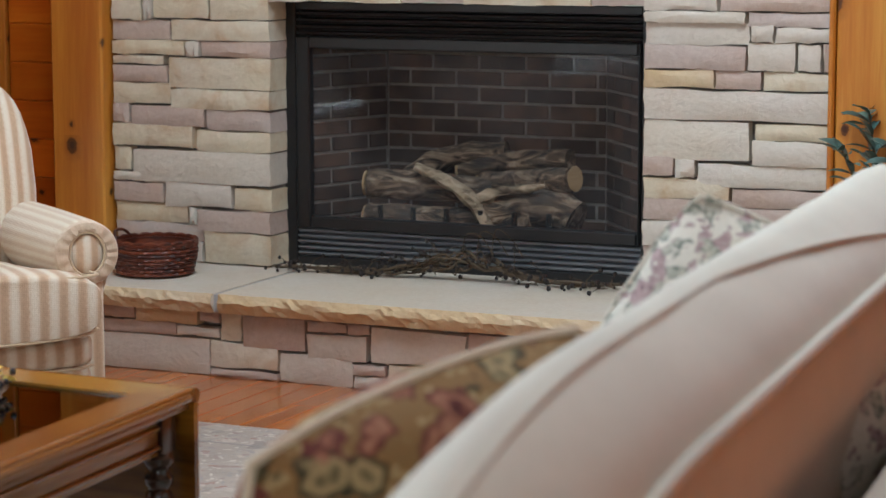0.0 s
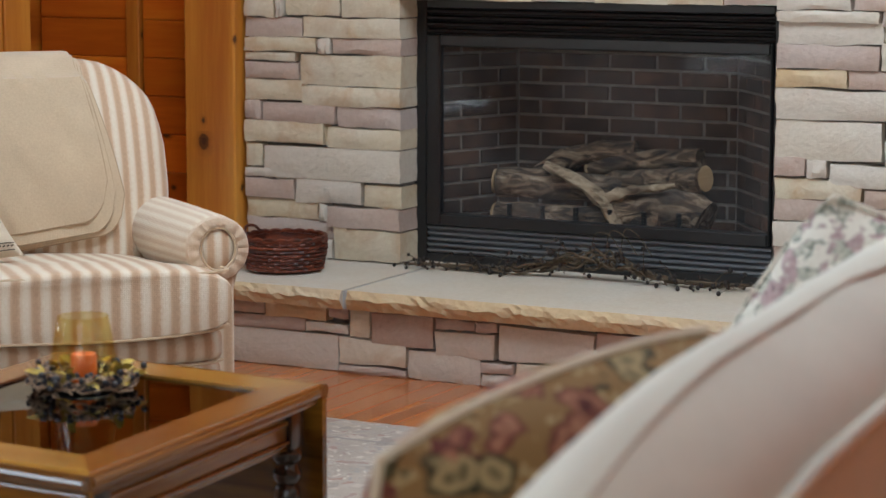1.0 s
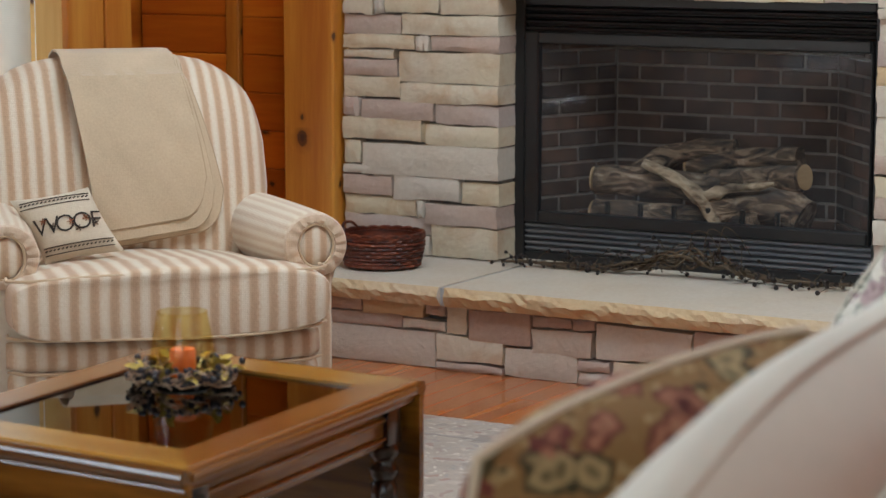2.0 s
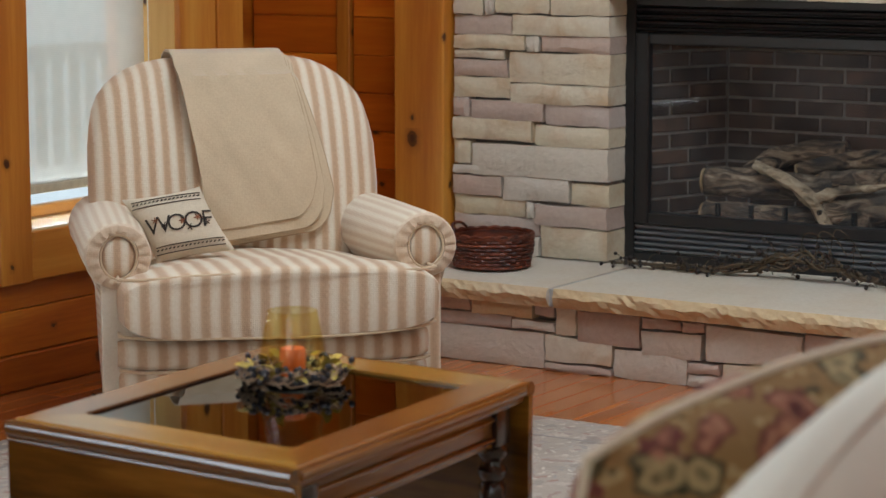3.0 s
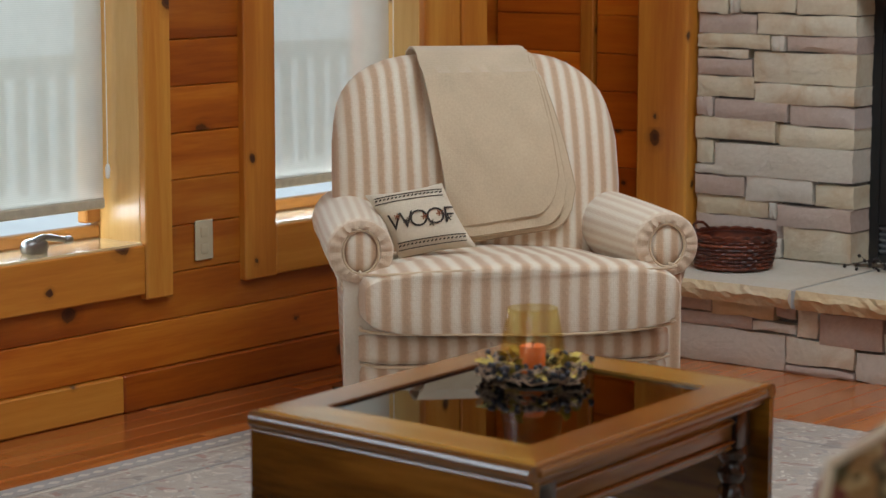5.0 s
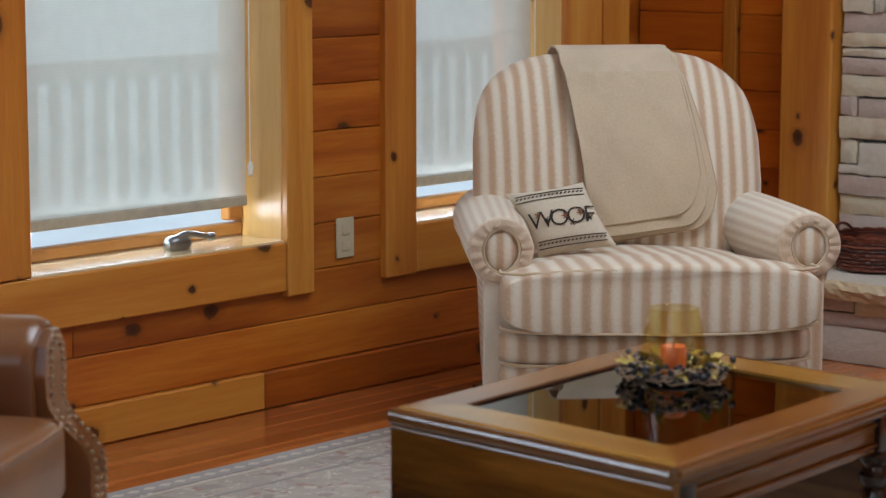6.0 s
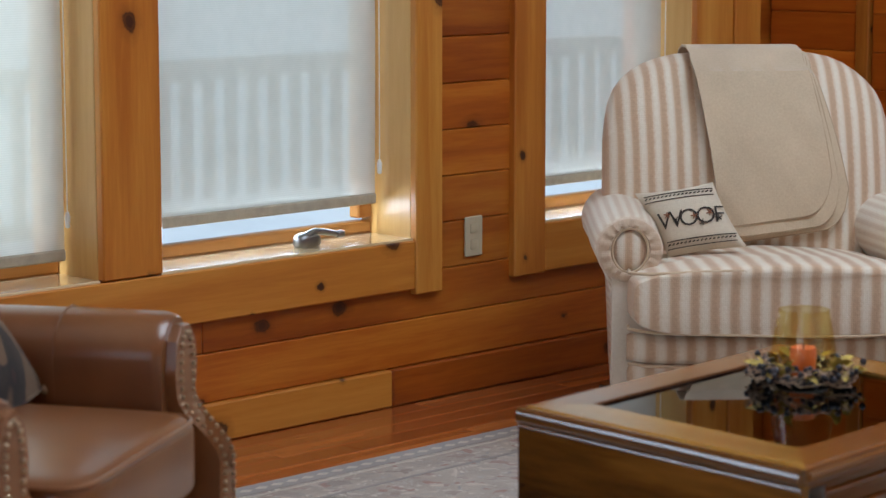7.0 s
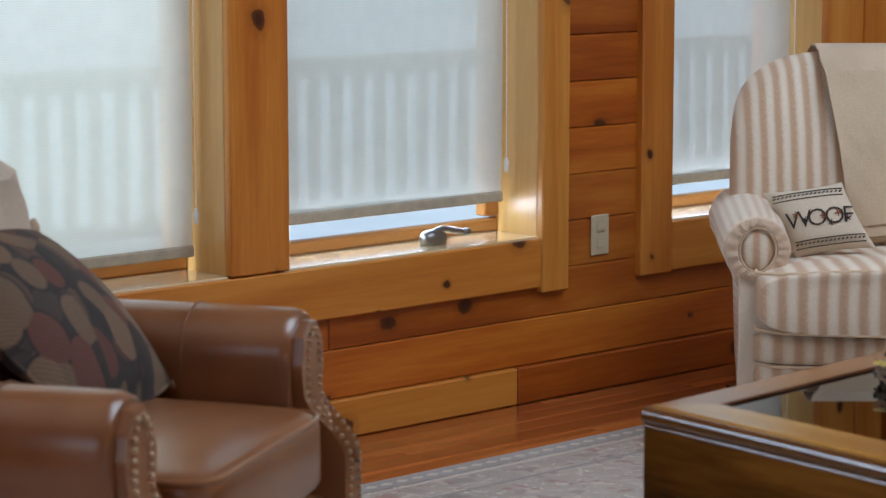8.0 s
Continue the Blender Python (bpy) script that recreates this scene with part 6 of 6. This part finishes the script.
# ---- basket on the hearth ----
WICKER = wood("dark_red_wicker", (0.035, 0.007, 0.003), (0.11, 0.020, 0.007), (0.25, 0.06, 0.020), "x", 0.5, grain=60, coat=0.05)
bk = thing("wicker_basket", pose(-3.965, 6.53, 0.267), "low round dark red wicker basket on the hearth", "basket")
R = 0.128
body = part("basket_wall", lathe([(0, 0.004), (R * 0.86, 0.004), (R * 0.98, 0.06), (R * 0.99, 0.105), (R * 0.93, 0.105), (R * 0.90, 0.06), (R * 0.8, 0.012), (0, 0.012)], 40), WICKER, bk)
for lev in range(8):
    z = 0.012 + lev * 0.012
    rad = R * (0.88 + 0.12 * min(1, z / 0.07)) + 0.003
    part("strand", tube([((rad + 0.0035 * (1 if (k + lev) % 2 else -1)) * math.cos(2 * math.pi * k / 44), (rad + 0.0035 * (1 if (k + lev) % 2 else -1)) * math.sin(2 * math.pi * k / 44), z) for k in range(44)], 0.0058, 6, closed=True), WICKER, bk, "woven strand")
for ph in (0.0, 0.5):
    part("rim_strand", tube([((R + 0.004) * math.cos(2 * math.pi * k / 60), (R + 0.004) * math.sin(2 * math.pi * k / 60), 0.108 + 0.005 * math.sin(2 * math.pi * (k / 6 + ph))) for k in range(60)], 0.007, 6, closed=True), WICKER, bk)
part("handle", tube(spline([(-0.115, -0.05, 0.108), (-0.13, -0.03, 0.135), (-0.13, 0.02, 0.135), (-0.118, 0.05, 0.108)], 12), 0.005, 6), WICKER, bk)

# ---- dried vine on the hearth ----
VINE = plain("dry_brown_vine", (0.10, 0.072, 0.045), 0.9, 0, 0.4, 40, 0.3)
SEED = plain("dark_dry_berry", (0.022, 0.015, 0.013), 0.7, 0, 0.4, 60, 0)
vine = thing("dried_vine", pose(-3.06, 6.79, 0.268), "dried berry vine lying along the hearth", "dried branch")
r3 = random.Random(21)
ENV = lambda s: 0.018 + 0.105 * math.exp(-((s - 0.56) / 0.15) ** 2)
for k in range(9):
    s0, s1 = sorted((r3.uniform(0, 0.45), r3.uniform(0.5, 1.0)))
    if k < 2:
        s0, s1 = 0.0, 1.0
    pts = []
    for i in range(14):
        s = s0 + (s1 - s0) * i / 13
        pts.append((-0.60 + 1.18 * s, -0.02 + 0.05 * s + r3.uniform(-0.03, 0.02), max(0.007, ENV(s) * r3.uniform(0.25, 0.8) + r3.uniform(-0.006, 0.006))))
    part("stem", tube(spline(pts, 40), r3.uniform(0.0032, 0.0055), 6), VINE, vine)
DRY_BERRY = berry_mesh(SEED)
for k in range(130):
    s = r3.random()
    o = Vector((-0.60 + 1.18 * s, r3.uniform(-0.05, 0.03), max(0.006, ENV(s) * r3.uniform(0.1, 0.9))))
    d = Vector((r3.uniform(-1, 1), r3.uniform(-0.9, 0.3), r3.uniform(-0.3, 0.6))).normalized() * r3.uniform(0.025, 0.08)
    e = o + d
    e.z = max(0.006, e.z)
    mid = (o + e) / 2 + Vector((0, 0, 0.008))
    part("twig", tube([o, mid, e], [0.0018, 0.0014, 0.001], 5), VINE, vine)
    for p in (e, mid) if k % 2 else (e,):
        berry(DRY_BERRY, (p.x, p.y, max(0.007, p.z)), r3.uniform(0.0045, 0.008), vine)
for k in range(3):
    a = 0.06 + k * 0.05
    part("twig", tube(spline([(a, -0.01, 0.09), (a + 0.02, -0.02, 0.15 + 0.01 * k), (a + 0.07, -0.02, 0.145), (a + 0.11, -0.02, 0.09)], 12), 0.0016, 5), VINE, vine)

# ---- leafy plant at the end of the hearth ----
GREEN = plain("blue_green_leaf", (0.055, 0.11, 0.095), 0.45, 0, 0.35, 30, 0.1)
STEM = plain("brown_stem", (0.10, 0.07, 0.04), 0.8)
POT = plain("brown_glazed_pot", (0.10, 0.05, 0.03), 0.3)
plant = thing("potted_plant", pose(-1.545, 6.50, 0.267), "blue-green olive plant in a brown pot on the hearth", "plant")
part("pot", lathe([(0, 0), (0.05, 0), (0.07, 0.09), (0.072, 0.11), (0.064, 0.11), (0.06, 0.09), (0, 0.085)], 28), POT, plant)
r5 = random.Random(33)
for k in range(7):
    a = 2 * math.pi * k / 7 + 0.4
    lean = 0.05 + 0.05 * (k % 3)
    pts = spline([(0, 0, 0.09), (lean * math.cos(a), lean * math.sin(a), 0.30), (2.0 * lean * math.cos(a), 2.0 * lean * math.sin(a), 0.50 + 0.03 * (k % 4))], 16)
    part("stem", tube(pts, 0.003, 6), STEM, plant)
    for i in range(5, 16):
        for sd in (-1, 1):
            l = r5.uniform(0.058, 0.092)
            ob = part("leaf", leaf_mesh(l, l * 0.42, 0.12), GREEN, plant)
            ob.matrix_basis = Matrix.Translation(pts[i]) @ Euler((r5.uniform(-0.5, 0.5), r5.uniform(-0.9, 0.1), a + sd * r5.uniform(0.5, 1.5))).to_matrix().to_4x4()


# ---- boards of walls and floor ----
rw = random.Random(5)


def board(parent, lo, hi, material, bevel=0.0035):
    ob = piece("board", lo, hi, material, parent, bevel)
    return ob


for row in range(18):
    z0 = 0.107 + (row - 0) * PITCH
    z1 = z0 + PITCH - 0.0015
    if z1 < 0.46:
        y = 1.6
        while y < 6.14:
            y1 = min(6.148, y + rw.uniform(1.4, 2.4))
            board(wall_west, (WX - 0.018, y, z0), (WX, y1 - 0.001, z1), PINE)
            y = y1
    else:
        for a, b in ((4.72, 5.25), (2.25, 2.55)):
            board(wall_west, (WX - 0.018, a, z0), (WX, b, z1), PINE)
    board(wall_north, (-5.24, FY, z0), (-4.86, FY + 0.018, z1), PINE_X)
    board(wall_north, (-4.80, FY, z0), (-4.40, FY + 0.018, z1), PINE_X)
vt = piece("trim_batten", (-4.865, FY - 0.012, 0.0), (-4.81, FY + 0.018, TOP), CASING, None, 0.004)
tagged(vt, "narrow upright pine batten between wall panels", "trim", kind="structure")
x = WX + 0.02
k = 0
while x < -1.6:
    y = 2.2 - rw.uniform(0, 1.0)
    while y < 6.30:
        y1 = min(6.34, y + rw.uniform(0.7, 1.5))
        piece("floor_board", (x, y, -0.018), (x + 0.0815, y1 - 0.0012, 0.0), OAK_FLOOR, floor, 0.0015)
        y = y1
    x += 0.083
